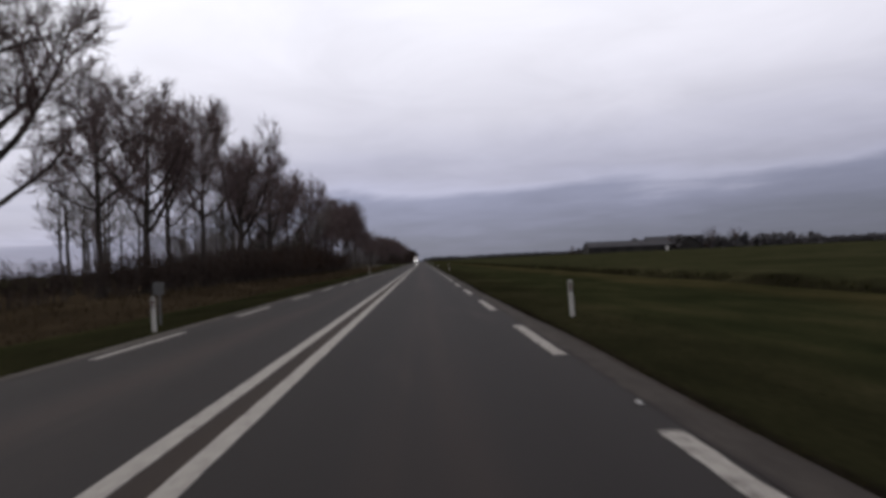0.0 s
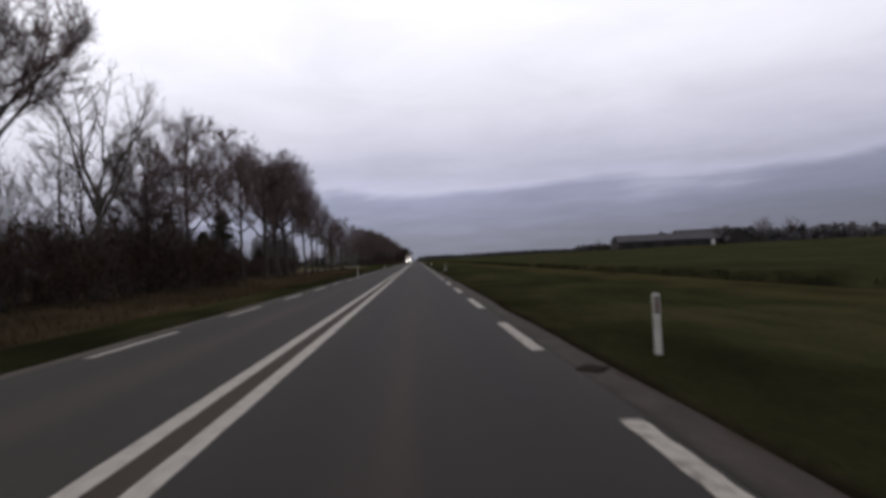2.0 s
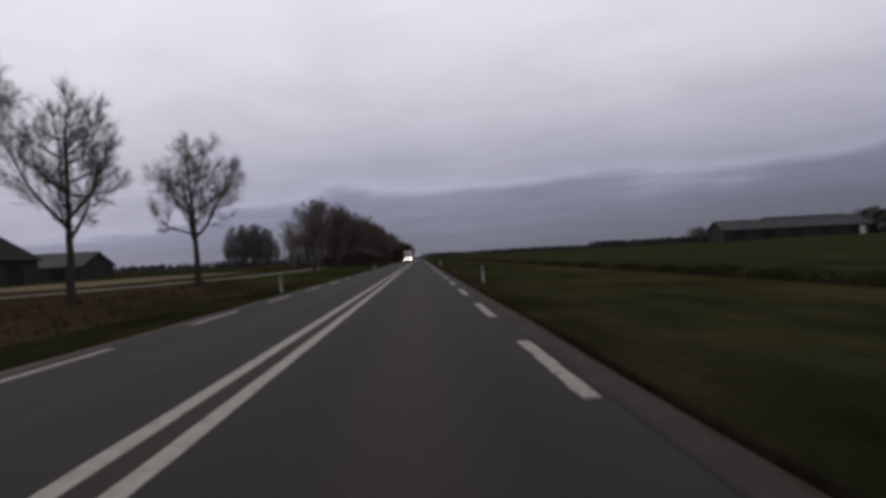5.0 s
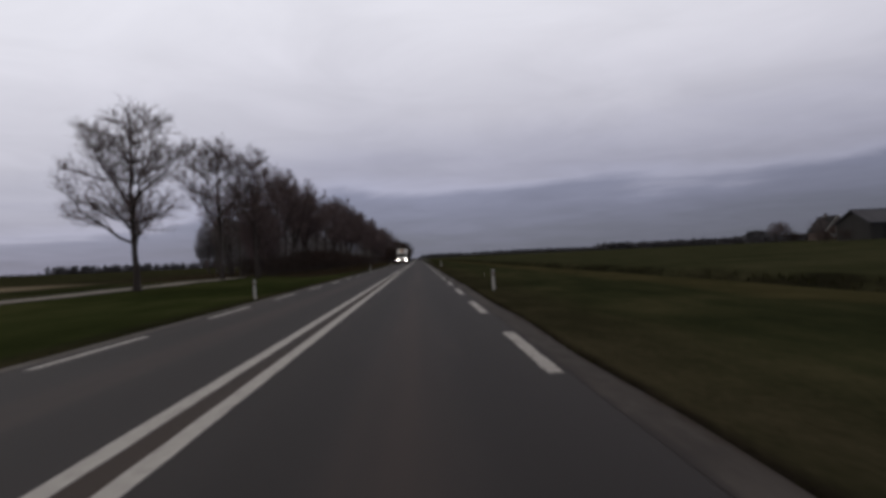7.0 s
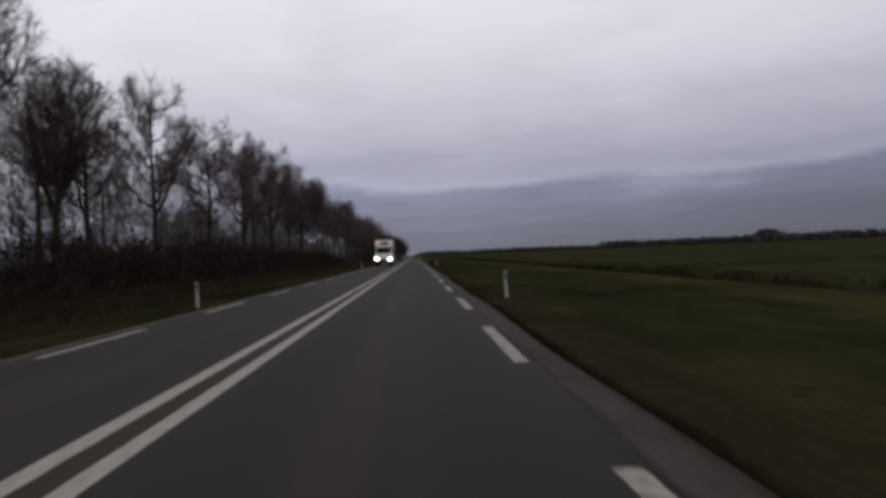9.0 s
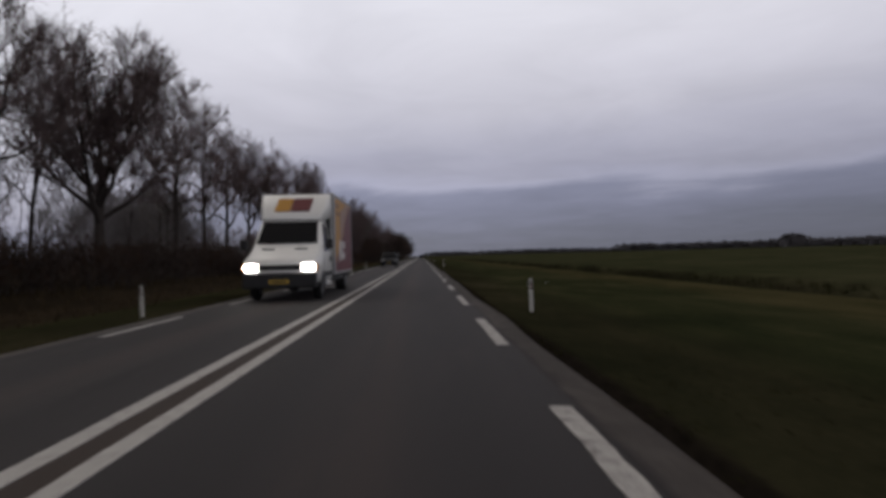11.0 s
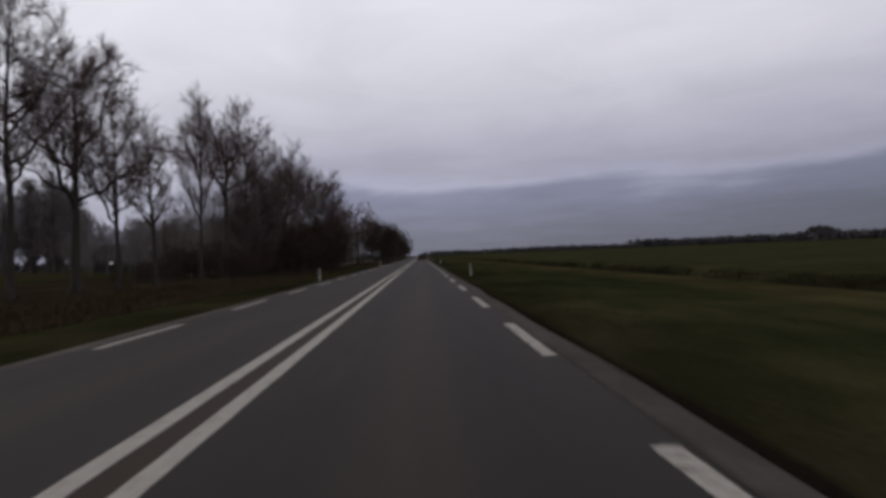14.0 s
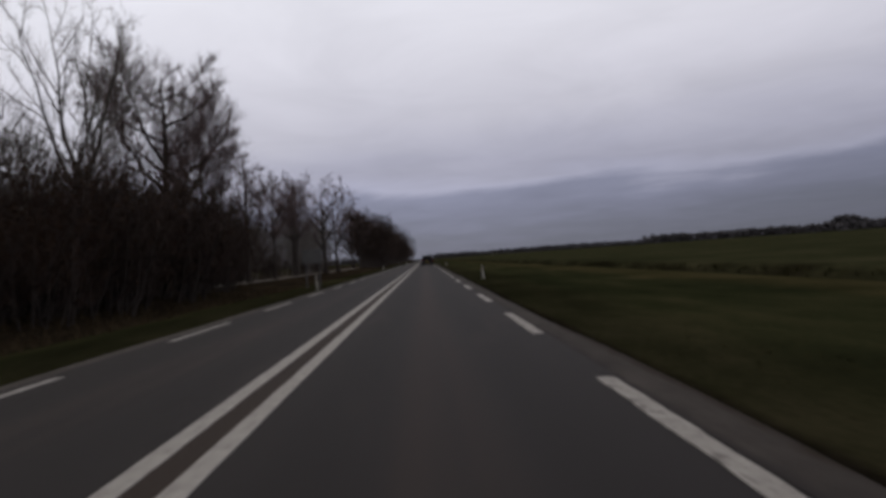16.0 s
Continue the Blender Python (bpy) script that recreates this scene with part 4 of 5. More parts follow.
def thicket(y0, y1, x_near, x_far, step, hs, protos):
    y = y0
    while y < y1:
        plant(dice.choice(protos), used, dice.uniform(x_far, x_near), y, dice.uniform(0, 360), dice.uniform(*hs), dice.uniform(0.95, 1.35))
        y += step * dice.uniform(0.6, 1.4)


thicket(22, 30, -12.6, -14.2, 1.6, (0.4, 0.6), S_DARK)
thicket(30, 46, -12.4, -14.2, 1.5, (0.55, 0.75), S_DARK)
thicket(46, 100, -12.2, -13.6, 2.0, (0.7, 1.0), S_DARK + S_BROWN)
thicket(80, 97, -14, -17, 1.9, (0.5, 0.72), S_TALL)
thicket(97, 128, -14.4, -17, 2.0, (0.55, 0.8), S_DARK)
thicket(246, 261, -12.4, -13.8, 1.8, (0.5, 0.7), S_DARK)
thicket(261, 302, -12.0, -13.8, 1.7, (0.72, 1.02), S_DARK + S_BROWN)
thicket(302, 341, -12.0, -13.8, 1.8, (0.6, 0.85), S_DARK + S_BROWN)
thicket(338, 358, -11.4, -13.6, 1.0, (0.36, 0.5), S_DARK)
thicket(416, 434, -11.4, -13.4, 1.6, (0.55, 0.75), S_DARK + S_BROWN)
thicket(434, 446, -10.9, -13.2, 1.6, (0.5, 0.72), S_TALL)
thicket(446, 466, -10.8, -13.2, 1.4, (0.7, 1.05), S_TALL)
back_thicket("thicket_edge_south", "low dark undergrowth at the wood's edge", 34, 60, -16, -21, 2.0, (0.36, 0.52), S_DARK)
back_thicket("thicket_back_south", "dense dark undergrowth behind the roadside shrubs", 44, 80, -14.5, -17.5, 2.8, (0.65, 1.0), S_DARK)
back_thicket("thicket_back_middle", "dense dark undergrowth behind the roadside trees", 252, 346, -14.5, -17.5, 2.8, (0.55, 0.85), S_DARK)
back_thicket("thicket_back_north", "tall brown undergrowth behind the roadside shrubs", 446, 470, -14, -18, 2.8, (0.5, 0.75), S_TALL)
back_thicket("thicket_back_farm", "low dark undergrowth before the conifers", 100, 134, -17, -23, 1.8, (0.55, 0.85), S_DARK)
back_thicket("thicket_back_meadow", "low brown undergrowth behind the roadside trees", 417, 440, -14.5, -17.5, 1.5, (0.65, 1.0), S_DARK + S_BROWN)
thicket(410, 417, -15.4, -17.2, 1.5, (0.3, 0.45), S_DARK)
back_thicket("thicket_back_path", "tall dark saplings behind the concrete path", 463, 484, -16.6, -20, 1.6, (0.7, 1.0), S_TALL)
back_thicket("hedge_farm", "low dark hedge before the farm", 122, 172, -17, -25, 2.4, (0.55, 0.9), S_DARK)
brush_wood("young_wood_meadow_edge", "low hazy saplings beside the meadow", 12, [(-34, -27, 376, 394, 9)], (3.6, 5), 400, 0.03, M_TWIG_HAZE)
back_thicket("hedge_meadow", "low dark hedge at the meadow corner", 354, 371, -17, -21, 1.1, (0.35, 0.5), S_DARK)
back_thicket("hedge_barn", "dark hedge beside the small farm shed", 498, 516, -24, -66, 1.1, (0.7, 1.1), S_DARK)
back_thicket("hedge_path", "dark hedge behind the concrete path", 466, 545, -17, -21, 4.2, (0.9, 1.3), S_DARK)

# dark evergreens where the road runs out
c1 = conifer(11.5, 5, "dark green spruce among bare trees")
EVERGREEN = shrub(12.5, 101, (M_BARK, M_BRUSH, M_EVERGREEN), "large rounded dark evergreen beside the road", "dark evergreens", 13, 1.0, 0.62, 0.5, (10, 5), False)
for y in (560, 566, 573, 580, 587, 595, 610, 626, 645, 668, 700, 740, 790):
    plant(EVERGREEN, used, -11.0 + dice.uniform(-1.5, 0.8), y, dice.uniform(0, 360), dice.uniform(0.74, 0.98), dice.uniform(0.75, 0.95))
used_c = set()
for x, y, h in ((-29, 149.4, 10.9), (-41, 158.5, 11.2), (-36, 161, 8.0), (-27, 141, 5.0), (-33, 155, 6.5), (-40, 147, 8.0), (-24, 152, 4.2)):
    plant(c1, used_c, x, y, dice.uniform(0, 360), h / 11.5, dice.uniform(1.25, 1.5))
# tall poplars far behind the open stretch, distance haze put into their twig colour
POPLAR = form(h=31.0, r=4.2, bole=0.05, lead=0.95, limbs=44, rise=(0.22, 0.46), arch=0.5, belly=0.72, rad=0.45, gap=0.62, twigs=8, thin=0.024)
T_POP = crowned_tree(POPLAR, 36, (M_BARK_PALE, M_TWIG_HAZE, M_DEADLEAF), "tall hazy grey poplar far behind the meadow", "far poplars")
for x, y, s in ((-138, 576, 0.9), (-133, 571, 1.0), (-128, 575, 1.05), (-123, 567, 0.98), (-119, 570, 1.04), (-113, 563, 1.0), (-109, 566, 0.92), (-104, 558, 0.85), (-99, 556, 0.62), (-130, 580, 0.98), (-121, 578, 1.0), (-116, 572, 0.96), (-107, 562, 0.9)):
    plant(T_POP, used, x, y, dice.uniform(0, 360), s, 1.2)

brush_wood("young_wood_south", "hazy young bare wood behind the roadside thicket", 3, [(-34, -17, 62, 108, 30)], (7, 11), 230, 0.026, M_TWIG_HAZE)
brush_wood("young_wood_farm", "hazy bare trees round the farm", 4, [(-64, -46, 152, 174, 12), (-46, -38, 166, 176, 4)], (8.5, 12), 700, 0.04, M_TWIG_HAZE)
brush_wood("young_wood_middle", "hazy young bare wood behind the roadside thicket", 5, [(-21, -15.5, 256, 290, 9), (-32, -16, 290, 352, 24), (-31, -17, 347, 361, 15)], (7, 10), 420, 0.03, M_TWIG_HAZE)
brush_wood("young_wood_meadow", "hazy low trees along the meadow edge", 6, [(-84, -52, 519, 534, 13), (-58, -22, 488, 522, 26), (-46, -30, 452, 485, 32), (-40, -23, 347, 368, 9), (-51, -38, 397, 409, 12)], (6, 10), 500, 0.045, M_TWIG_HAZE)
brush_wood("young_wood_poplars", "hazy undergrowth below the far poplars", 8, [(-142, -98, 560, 580, 9)], (4, 6), 400, 0.07)
for x, y in ((-27, 353), (-31, 356), (-34, 361), (-38, 358), (-29, 364), (-24, 358)):
    plant(dice.choice(T_SLIM[2:]), used, x, y, dice.uniform(0, 360), dice.uniform(0.8, 1.05), 1.3)
brush_wood("young_wood_north", "hazy young bare wood behind the tall thicket", 7, [(-20, -15, 422, 440, 12), (-22, -14, 440, 470, 18), (-30, -22, 444, 472, 8), (-22, -15.5, 472, 512, 30), (-17, -13.6, 500, 528, 14)], (6, 9.5), 480, 0.03, M_TWIG_PALE)


# ---------- vehicles ----------
M_WHITE = mottled("white_van_paint", (0.76, 0.76, 0.73), (0.84, 0.84, 0.81), 1.2, 0.35, 25, 0.05, 0.001, 0, (1, 1, 1), 0.5)
M_GREYCAR = mottled("dark_grey_car_paint", (0.010, 0.011, 0.013), (0.018, 0.019, 0.022), 2, 0.5, 30, 0.03, 0.001, 0.0, (1, 1, 1), 0.12)
M_DARKCAR = mottled("black_car_paint", (0.006, 0.006, 0.007), (0.012, 0.012, 0.013), 2, 0.5, 30, 0.03, 0.001, 0.0, (1, 1, 1), 0.12)
M_GLASS = Mat("dark_window_glass", (0.008, 0.009, 0.011), 0.18, 0.0, 0.10).m
M_TYRE = mottled("tyre_rubber", (0.010, 0.010, 0.010), (0.022, 0.022, 0.022), 8, 0.9, 60, 0.2, 0.003)
M_RIM = mottled("dull_rim_metal", (0.07, 0.07, 0.073), (0.13, 0.13, 0.135), 5, 0.55, 40, 0.05, 0.001, 0.5)
M_ORANGE = mottled("orange_lorry_print", (0.46, 0.235, 0.045), (0.54, 0.29, 0.06), 1.5, 0.5, 20, 0.05, 0.001)
M_MAROON = mottled("maroon_lorry_print", (0.115, 0.028, 0.034), (0.16, 0.042, 0.046), 1.5, 0.5, 20, 0.05, 0.001)
M_BROWNPRINT = mottled("brown_lorry_print", (0.27, 0.13, 0.03), (0.33, 0.165, 0.04), 1.5, 0.5, 20, 0.05, 0.001)
M_MAUVE = mottled("pale_lorry_print", (0.30, 0.19, 0.13), (0.37, 0.25, 0.18), 1.5, 0.5, 20, 0.05, 0.001)
M_PLATE = Mat("yellow_plate", (0.42, 0.27, 0.03), 0.5).m
M_ALU = mottled("aluminium_trim", (0.30, 0.30, 0.30), (0.42, 0.42, 0.42), 3, 0.5, 40, 0.05, 0.001, 0.6)
M_AMBER = Mat("amber_lens", (0.45, 0.16, 0.02), 0.25).m
M_TAIL = Mat("red_tail_lens", (0.16, 0.012, 0.012), 0.25).m


def glow(name, colour, strength):
    k = Mat(name, colour, 0.2)
    k.b.inputs["Emission Color"].default_value = (*colour, 1)
    k.b.inputs["Emission Strength"].default_value = strength
    return k.m


M_LAMP = glow("lit_headlamp", (1.0, 0.96, 0.88), 16.0)
M_LAMP_OFF = Mat("clear_headlamp", (0.50, 0.51, 0.52), 0.15).m


def lathe(profile, x0, segs=24):
    """Turns (offset along x, radius) points about the x axis."""
    bm = bmesh.new()
    rings = []
    for dx, r in profile:
        rings.append([bm.verts.new((x0 + dx, r * math.cos(2 * math.pi * i / segs), r * math.sin(2 * math.pi * i / segs))) for i in range(segs)])
    for a, b in zip(rings, rings[1:]):
        for i in range(segs):
            bm.faces.new((a[i], a[(i + 1) % segs], b[(i + 1) % segs], b[i]))
    bm.faces.new(rings[0][::-1])
    bm.faces.new(rings[-1])
    bmesh.ops.recalc_face_normals(bm, faces=bm.faces)
    return bm


def wheel(parent, x, y, r, w):
    hub = new("wheel")
    hub.parent = parent
    hub.location = (x, y, r)
    part("tyre", lathe([(-w / 2, r * 0.62), (-w / 2, r * 0.93), (-w * 0.35, r), (w * 0.35, r), (w / 2, r * 0.93), (w / 2, r * 0.62)], 0), M_TYRE, hub)
    part("rim", lathe([(-w * 0.52, r * 0.2), (-w * 0.50, r * 0.58), (-w * 0.3, r * 0.64), (w * 0.3, r * 0.64), (w * 0.50, r * 0.58), (w * 0.52, r * 0.2)], 0), M_RIM, hub, "dull metal wheel rim")
    return hub


def loft(sections, mat, name, parent, label=""):
    """Skins rings of (x, z) half-outlines, mirrored about x = 0, set at stations y."""
    bm = bmesh.new()
    rings = []
    for y, half in sections:
        ring = [(x, z) for x, z in half] + [(-x, z) for x, z in half[::-1]]
        rings.append([bm.verts.new((x, y, z)) for x, z in ring])
    n = len(rings[0])
    for a, b in zip(rings, rings[1:]):
        for i in range(n):
            bm.faces.new((a[i], a[(i + 1) % n], b[(i + 1) % n], b[i]))
    bm.faces.new(rings[0][::-1])
    bm.faces.new(rings[-1])
    bmesh.ops.recalc_face_normals(bm, faces=bm.faces)
    return part(name, bm, mat, parent, label, True)


def poly_sheet(name, pts, axis_at, mat, parent, thick=0.006, axis="x", label=""):
    """A thin printed sheet on a side wall, outlined by (y, z) or (x, z) points."""
    return part(name, prism(pts, axis, axis_at, axis_at + thick), mat, parent, label)


def box_van():
    """A box van whose nose is at y = 0 and points towards -y."""
    v = new("box_van")
    tagged(v, "white box van with orange and maroon print and lit headlamps", "van")
    # cab: stations from nose to back
    low = 0.42
    cab = [(0.03, [(0.70, low), (0.93, 0.50), (0.93, 0.98), (0.82, 1.04)]),
           (0.22, [(0.74, low), (0.98, 0.50), (0.99, 1.05), (0.86, 1.16)]),
           (0.75, [(0.74, low), (1.0, 0.50), (1.0, 1.24), (0.88, 1.40)]),
           (0.98, [(0.74, low), (1.0, 0.50), (1.0, 1.32), (0.90, 1.52)]),
           (1.62, [(0.74, low), (1.0, 0.50), (1.0, 1.32), (0.84, 2.20)]),
           (1.80, [(0.74, low), (1.0, 0.50), (1.0, 1.32), (0.85, 2.26)]),
           (2.42, [(0.74, low), (1.0, 0.50), (1.0, 1.32), (0.86, 2.28)])]
    loft(cab, M_WHITE, "cab", v)
    # windscreen on the sloping front
    ws = bmesh.new()
    q = [ws.verts.new(c) for c in ((-0.84, 0.99, 1.555), (0.84, 0.99, 1.555), (0.77, 1.56, 2.17), (-0.77, 1.56, 2.17))]
    f = ws.faces.new(q)
    ext = bmesh.ops.extrude_face_region(ws, geom=[f])
    bmesh.ops.translate(ws, vec=(0, -0.022, 0.022), verts=[e for e in ext["geom"] if isinstance(e, bmesh.types.BMVert)])
    bmesh.ops.recalc_face_normals(ws, faces=ws.faces)
    part("windscreen", ws, M_GLASS, v)
    for s in (-1, 1):
        sw = bmesh.new()
        pts = [(1.0, 1.16, 1.32), (1.0, 2.16, 1.34), (0.99, 2.22, 1.40), (0.885, 2.22, 2.05), (0.875, 2.16, 2.12), (0.875, 1.70, 2.12)]
        inner = [sw.verts.new((s * (x - 0.03), y, z)) for x, y, z in pts]
        outer = [sw.verts.new((s * (x + 0.012), y, z)) for x, y, z in pts]
        sw.faces.new(inner[::-1])
        sw.faces.new(outer)
        for i in range(6):
            sw.faces.new((inner[i], inner[(i + 1) % 6], outer[(i + 1) % 6], outer[i]))
        bmesh.ops.recalc_face_normals(sw, faces=sw.faces)
        part("side_window", sw, M_GLASS, v)
        part("door_seam", box(s * 1.001 - 0.004, s * 1.001 + 0.004, 1.10, 1.12, 0.55, 1.34), M_BLACK, v)
        part("door_handle", box(s * 1.01 - 0.02, s * 1.01 + 0.02, 2.16, 2.30, 1.02, 1.18, 0.01), M_BLACK, v, "black door handle")
        part("mirror", box(s * 1.17 - 0.10, s * 1.17 + 0.10, 0.86, 0.98, 1.38, 1.66, 0.03), M_BLACK, v)
        part("mirror_arm", box(min(s * 0.98, s * 1.12), max(s * 0.98, s * 1.12), 0.90, 0.94, 1.42, 1.46), M_BLACK, v)
        part("headlight", box(s * 0.76 - 0.17, s * 0.76 + 0.17, 0.0, 0.16, 0.80, 0.99, 0.03), M_LAMP, v, "lit white headlamp")
        part("indicator", box(s * 0.965 - 0.028, s * 0.965 + 0.028, 0.03, 0.22, 0.80, 0.98, 0.01), M_AMBER, v, "amber indicator lens")
        part("bonnet_vent", box(s * 0.45 - 0.16, s * 0.45 + 0.16, 0.66, 0.74, 1.375, 1.412, 0.008), M_BLACK, v)
        part("side_step", box(min(s * 0.84, s * 1.0), max(s * 0.84, s * 1.0), 1.15, 2.35, 0.36, 0.46, 0.02), M_WHITE, v)
        part("rub_strip", box(s * 1.006 - 0.014, s * 1.006 + 0.014, 1.30, 2.40, 0.60, 0.74, 0.006), M_BLACK, v, "black rub strip along the door")
        part("roof_gap", box(min(s * 0.86, s * 0.98), max(s * 0.86, s * 0.98), 2.42, 2.50, 0.62, 2.30), M_BLACK, v, "dark gap between cab and box")
        part("side_guard", box(s * 0.98 - 0.02, s * 0.98 + 0.02, 2.7, 5.05, 0.42, 0.52, 0.01), M_BLACK, v)
        wheel(v, s * 0.86, 0.95, 0.335, 0.21)
        wheel(v, s * 0.84, 5.6, 0.335, 0.36)
        # black half-disc stands in for the shade inside the wheel arch
        part("wheel_arch", prism([(0.95 + 0.43 * math.cos(a * math.pi / 8), 0.335 + 0.45 * math.sin(a * math.pi / 8)) for a in range(9)], "x", min(s * 0.70, s * 1.004), max(s * 0.70, s * 1.004)), M_BLACK, v)
    part("bumper", box(-0.97, 0.97, -0.06, 0.20, 0.34, 0.76, 0.05), M_BLACK, v, "black plastic bumper")
    part("grille", box(-0.56, 0.56, -0.005, 0.06, 0.82, 0.95, 0.015), M_BLACK, v)
    part("grille_bar", box(-0.58, 0.58, -0.015, 0.05, 0.955, 0.985, 0.008), M_WHITE, v)
    part("number_plate", box(-0.26, 0.26, -0.075, -0.055, 0.46, 0.57, 0.004), M_PLATE, v, "yellow plate with dark bars")
    part("plate_bar", box(-0.19, 0.19, -0.081, -0.074, 0.495, 0.535), M_BLACK, v)
    part("wiper", prism([(-0.5, 1.565), (0.55, 1.60), (0.55, 1.575), (-0.5, 1.545)], "y", 0.955, 0.972), M_BLACK, v)
    # wind deflector over the cab
    wd = [(1.62, [(0.78, 2.22), (0.85, 2.22), (0.85, 2.30), (0.78, 2.34)]), (1.96, [(0.82, 2.23), (0.95, 2.26), (0.95, 2.64), (0.86, 2.70)]),
          (2.30, [(0.86, 2.24), (1.01, 2.32), (1.01, 2.99), (0.92, 3.06)]), (2.49, [(0.88, 2.24), (1.03, 2.36), (1.03, 3.03), (0.94, 3.08)])]
    loft(wd, M_WHITE, "wind_deflector", v)
    for x0, x1, m_, nm in ((-0.52, -0.06, M_ORANGE, "front_print"), (-0.06, 0.52, M_MAROON, "front_print")):
        fp = bmesh.new()
        q = [fp.verts.new(c) for c in ((x0, 1.80, 2.475), (x1 - 0.03, 1.80, 2.475), (x1 + 0.03, 2.16, 2.86), (x0 + 0.06, 2.16, 2.86))]
        f = fp.faces.new(q)
        ext = bmesh.ops.extrude_face_region(fp, geom=[f])
        bmesh.ops.translate(fp, vec=(0, -0.06, 0.056), verts=[e for e in ext["geom"] if isinstance(e, bmesh.types.BMVert)])
        bmesh.ops.recalc_face_normals(fp, faces=fp.faces)
        part(nm, fp, m_, v)
    # cargo box
    B0, B1 = 2.50, 7.07
    part("cargo_box", box(-1.05, 1.05, B0, B1, 0.62, 3.08, 0.02), M_WHITE, v)
    part("chassis", box(-0.55, 0.55, 2.0, 6.9, 0.36, 0.62, 0.02), M_BLACK, v)
    part("rear_bar", box(-0.95, 0.95, 7.0, 7.08, 0.42, 0.54, 0.01), M_BLACK, v)
    for s in (-1, 1):
        part("corner_trim", box(s * 1.05 - 0.03, s * 1.05 + 0.012 * s + 0.03, B0 - 0.012, B0 + 0.30, 0.60, 3.09, 0.01), M_ALU, v)
        part("bottom_rail", box(s * 1.05 - 0.02, s * 1.05 + 0.025, B0, B1, 0.60, 0.68, 0.008), M_ALU, v)
        part("top_rail", box(s * 1.04 - 0.03, s * 1.04 + 0.03, B0, B1, 3.03, 3.12, 0.01), M_ALU, v)
        part("rear_trim", box(s * 1.05 - 0.03, s * 1.05 + 0.03, B1 - 0.06, B1 + 0.01, 0.60, 3.09, 0.01), M_ALU, v)
        at = 1.052 if s > 0 else -1.058
        y0 = B0 + 0.30
        poly_sheet("orange_print", [(y0, 0.69), (B1 - 0.07, 0.69), (B1 - 0.07, 3.02), (y0, 3.02)], at, M_ORANGE, v)
        at += 0.005 * s
        poly_sheet("maroon_print", [(y0, 0.69), (B1 - 0.07, 0.69), (B1 - 0.07, 3.0), (6.6, 2.98), (5.9, 2.64), (5.2, 2.28), (4.92, 1.92), (4.3, 1.64), (3.7, 1.36), (3.2, 1.08), (2.9, 0.86)], at, M_MAROON, v)
        poly_sheet("pale_print", [(4.1, 2.62), (5.6, 2.98), (6.5, 2.985), (5.85, 2.66), (5.16, 2.31), (4.88, 1.96), (4.28, 1.68), (3.9, 1.60), (4.12, 1.95)], at, M_MAUVE, v)
        for a, b, z0, z1 in ((3.0, 3.9, 2.72, 2.86), (3.2, 3.95, 2.46, 2.60)):
            poly_sheet("dark_bar", [(a, z0), (b, z0), (b, z1), (a, z1)], at, M_BROWNPRINT, v)
        at += 0.005 * s
        for a, b, z0, z1 in ((3.78, 4.20, 1.02, 1.66), (4.46, 4.62, 1.10, 1.70), (4.62, 5.06, 1.08, 1.30), (4.80, 5.12, 1.44, 1.68)):
            poly_sheet("white_shape", [(a, z0), (b, z0), (b, z1), (a, z1)], at, M_WHITE, v)
    return v


van = box_van()
van.matrix_basis = pose(-1.75, 309.13, 0.012)


def passenger_car(name, label, paint, length, width, height, lamps, hatch=True):
    """A car whose nose is at y = 0 and points towards -y."""
    c = new(name)
    tagged(c, label, "car")
    L, w, h = length, width / 2, height
    belt = h * 0.60
    body = [(0.00, [(w * 0.60, 0.24), (w * 0.80, 0.28), (w * 0.82, 0.55), (w * 0.62, 0.66)]),
            (0.18, [(w * 0.74, 0.20), (w * 0.94, 0.26), (w * 0.95, 0.66), (w * 0.76, 0.76)]),
            (0.60, [(w * 0.80, 0.19), (w * 0.99, 0.25), (w, 0.74), (w * 0.84, 0.88)]),
            (L * 0.24, [(w * 0.80, 0.19), (w, 0.25), (w, belt - 0.08), (w * 0.88, belt)]),
            (L * 0.55, [(w * 0.80, 0.19), (w, 0.25), (w, belt - 0.05), (w * 0.90, belt + 0.03)]),
            (L * 0.86, [(w * 0.80, 0.20), (w * 0.99, 0.27), (w, belt - 0.02), (w * 0.90, belt + 0.06)]),
            (L * 0.97, [(w * 0.76, 0.26), (w * 0.95, 0.32), (w * 0.95, belt - 0.02), (w * 0.86, belt + 0.05)]),
            (L, [(w * 0.66, 0.32), (w * 0.84, 0.38), (w * 0.86, belt - 0.08), (w * 0.76, belt)])]
    loft(body, paint, "body", c)
    top = w * 0.74
    cabin = [(L * 0.215, [(w * 0.84, belt - 0.02), (w * 0.86, belt - 0.01), (w * 0.855, belt), (w * 0.84, belt + 0.01)]),
             (L * 0.40, [(w * 0.88, belt - 0.02), (w * 0.90, belt), (top + 0.05, h - 0.10), (top - 0.02, h - 0.045)]),
             (L * 0.60, [(w * 0.88, belt - 0.02), (w * 0.90, belt), (top + 0.04, h - 0.07), (top - 0.02, h - 0.02)]),
             (L * (0.88 if hatch else 0.74), [(w * 0.86, belt), (w * 0.89, belt + 0.03), (top + 0.02, h - 0.13), (top - 0.05, h - 0.09)]),
             (L * (0.975 if hatch else 0.86), [(w * 0.82, belt), (w * 0.84, belt + 0.02), (w * 0.82, belt + 0.06), (w * 0.78, belt + 0.09)])]
    loft(cabin, M_GLASS, "glasshouse", c, "dark window glass")
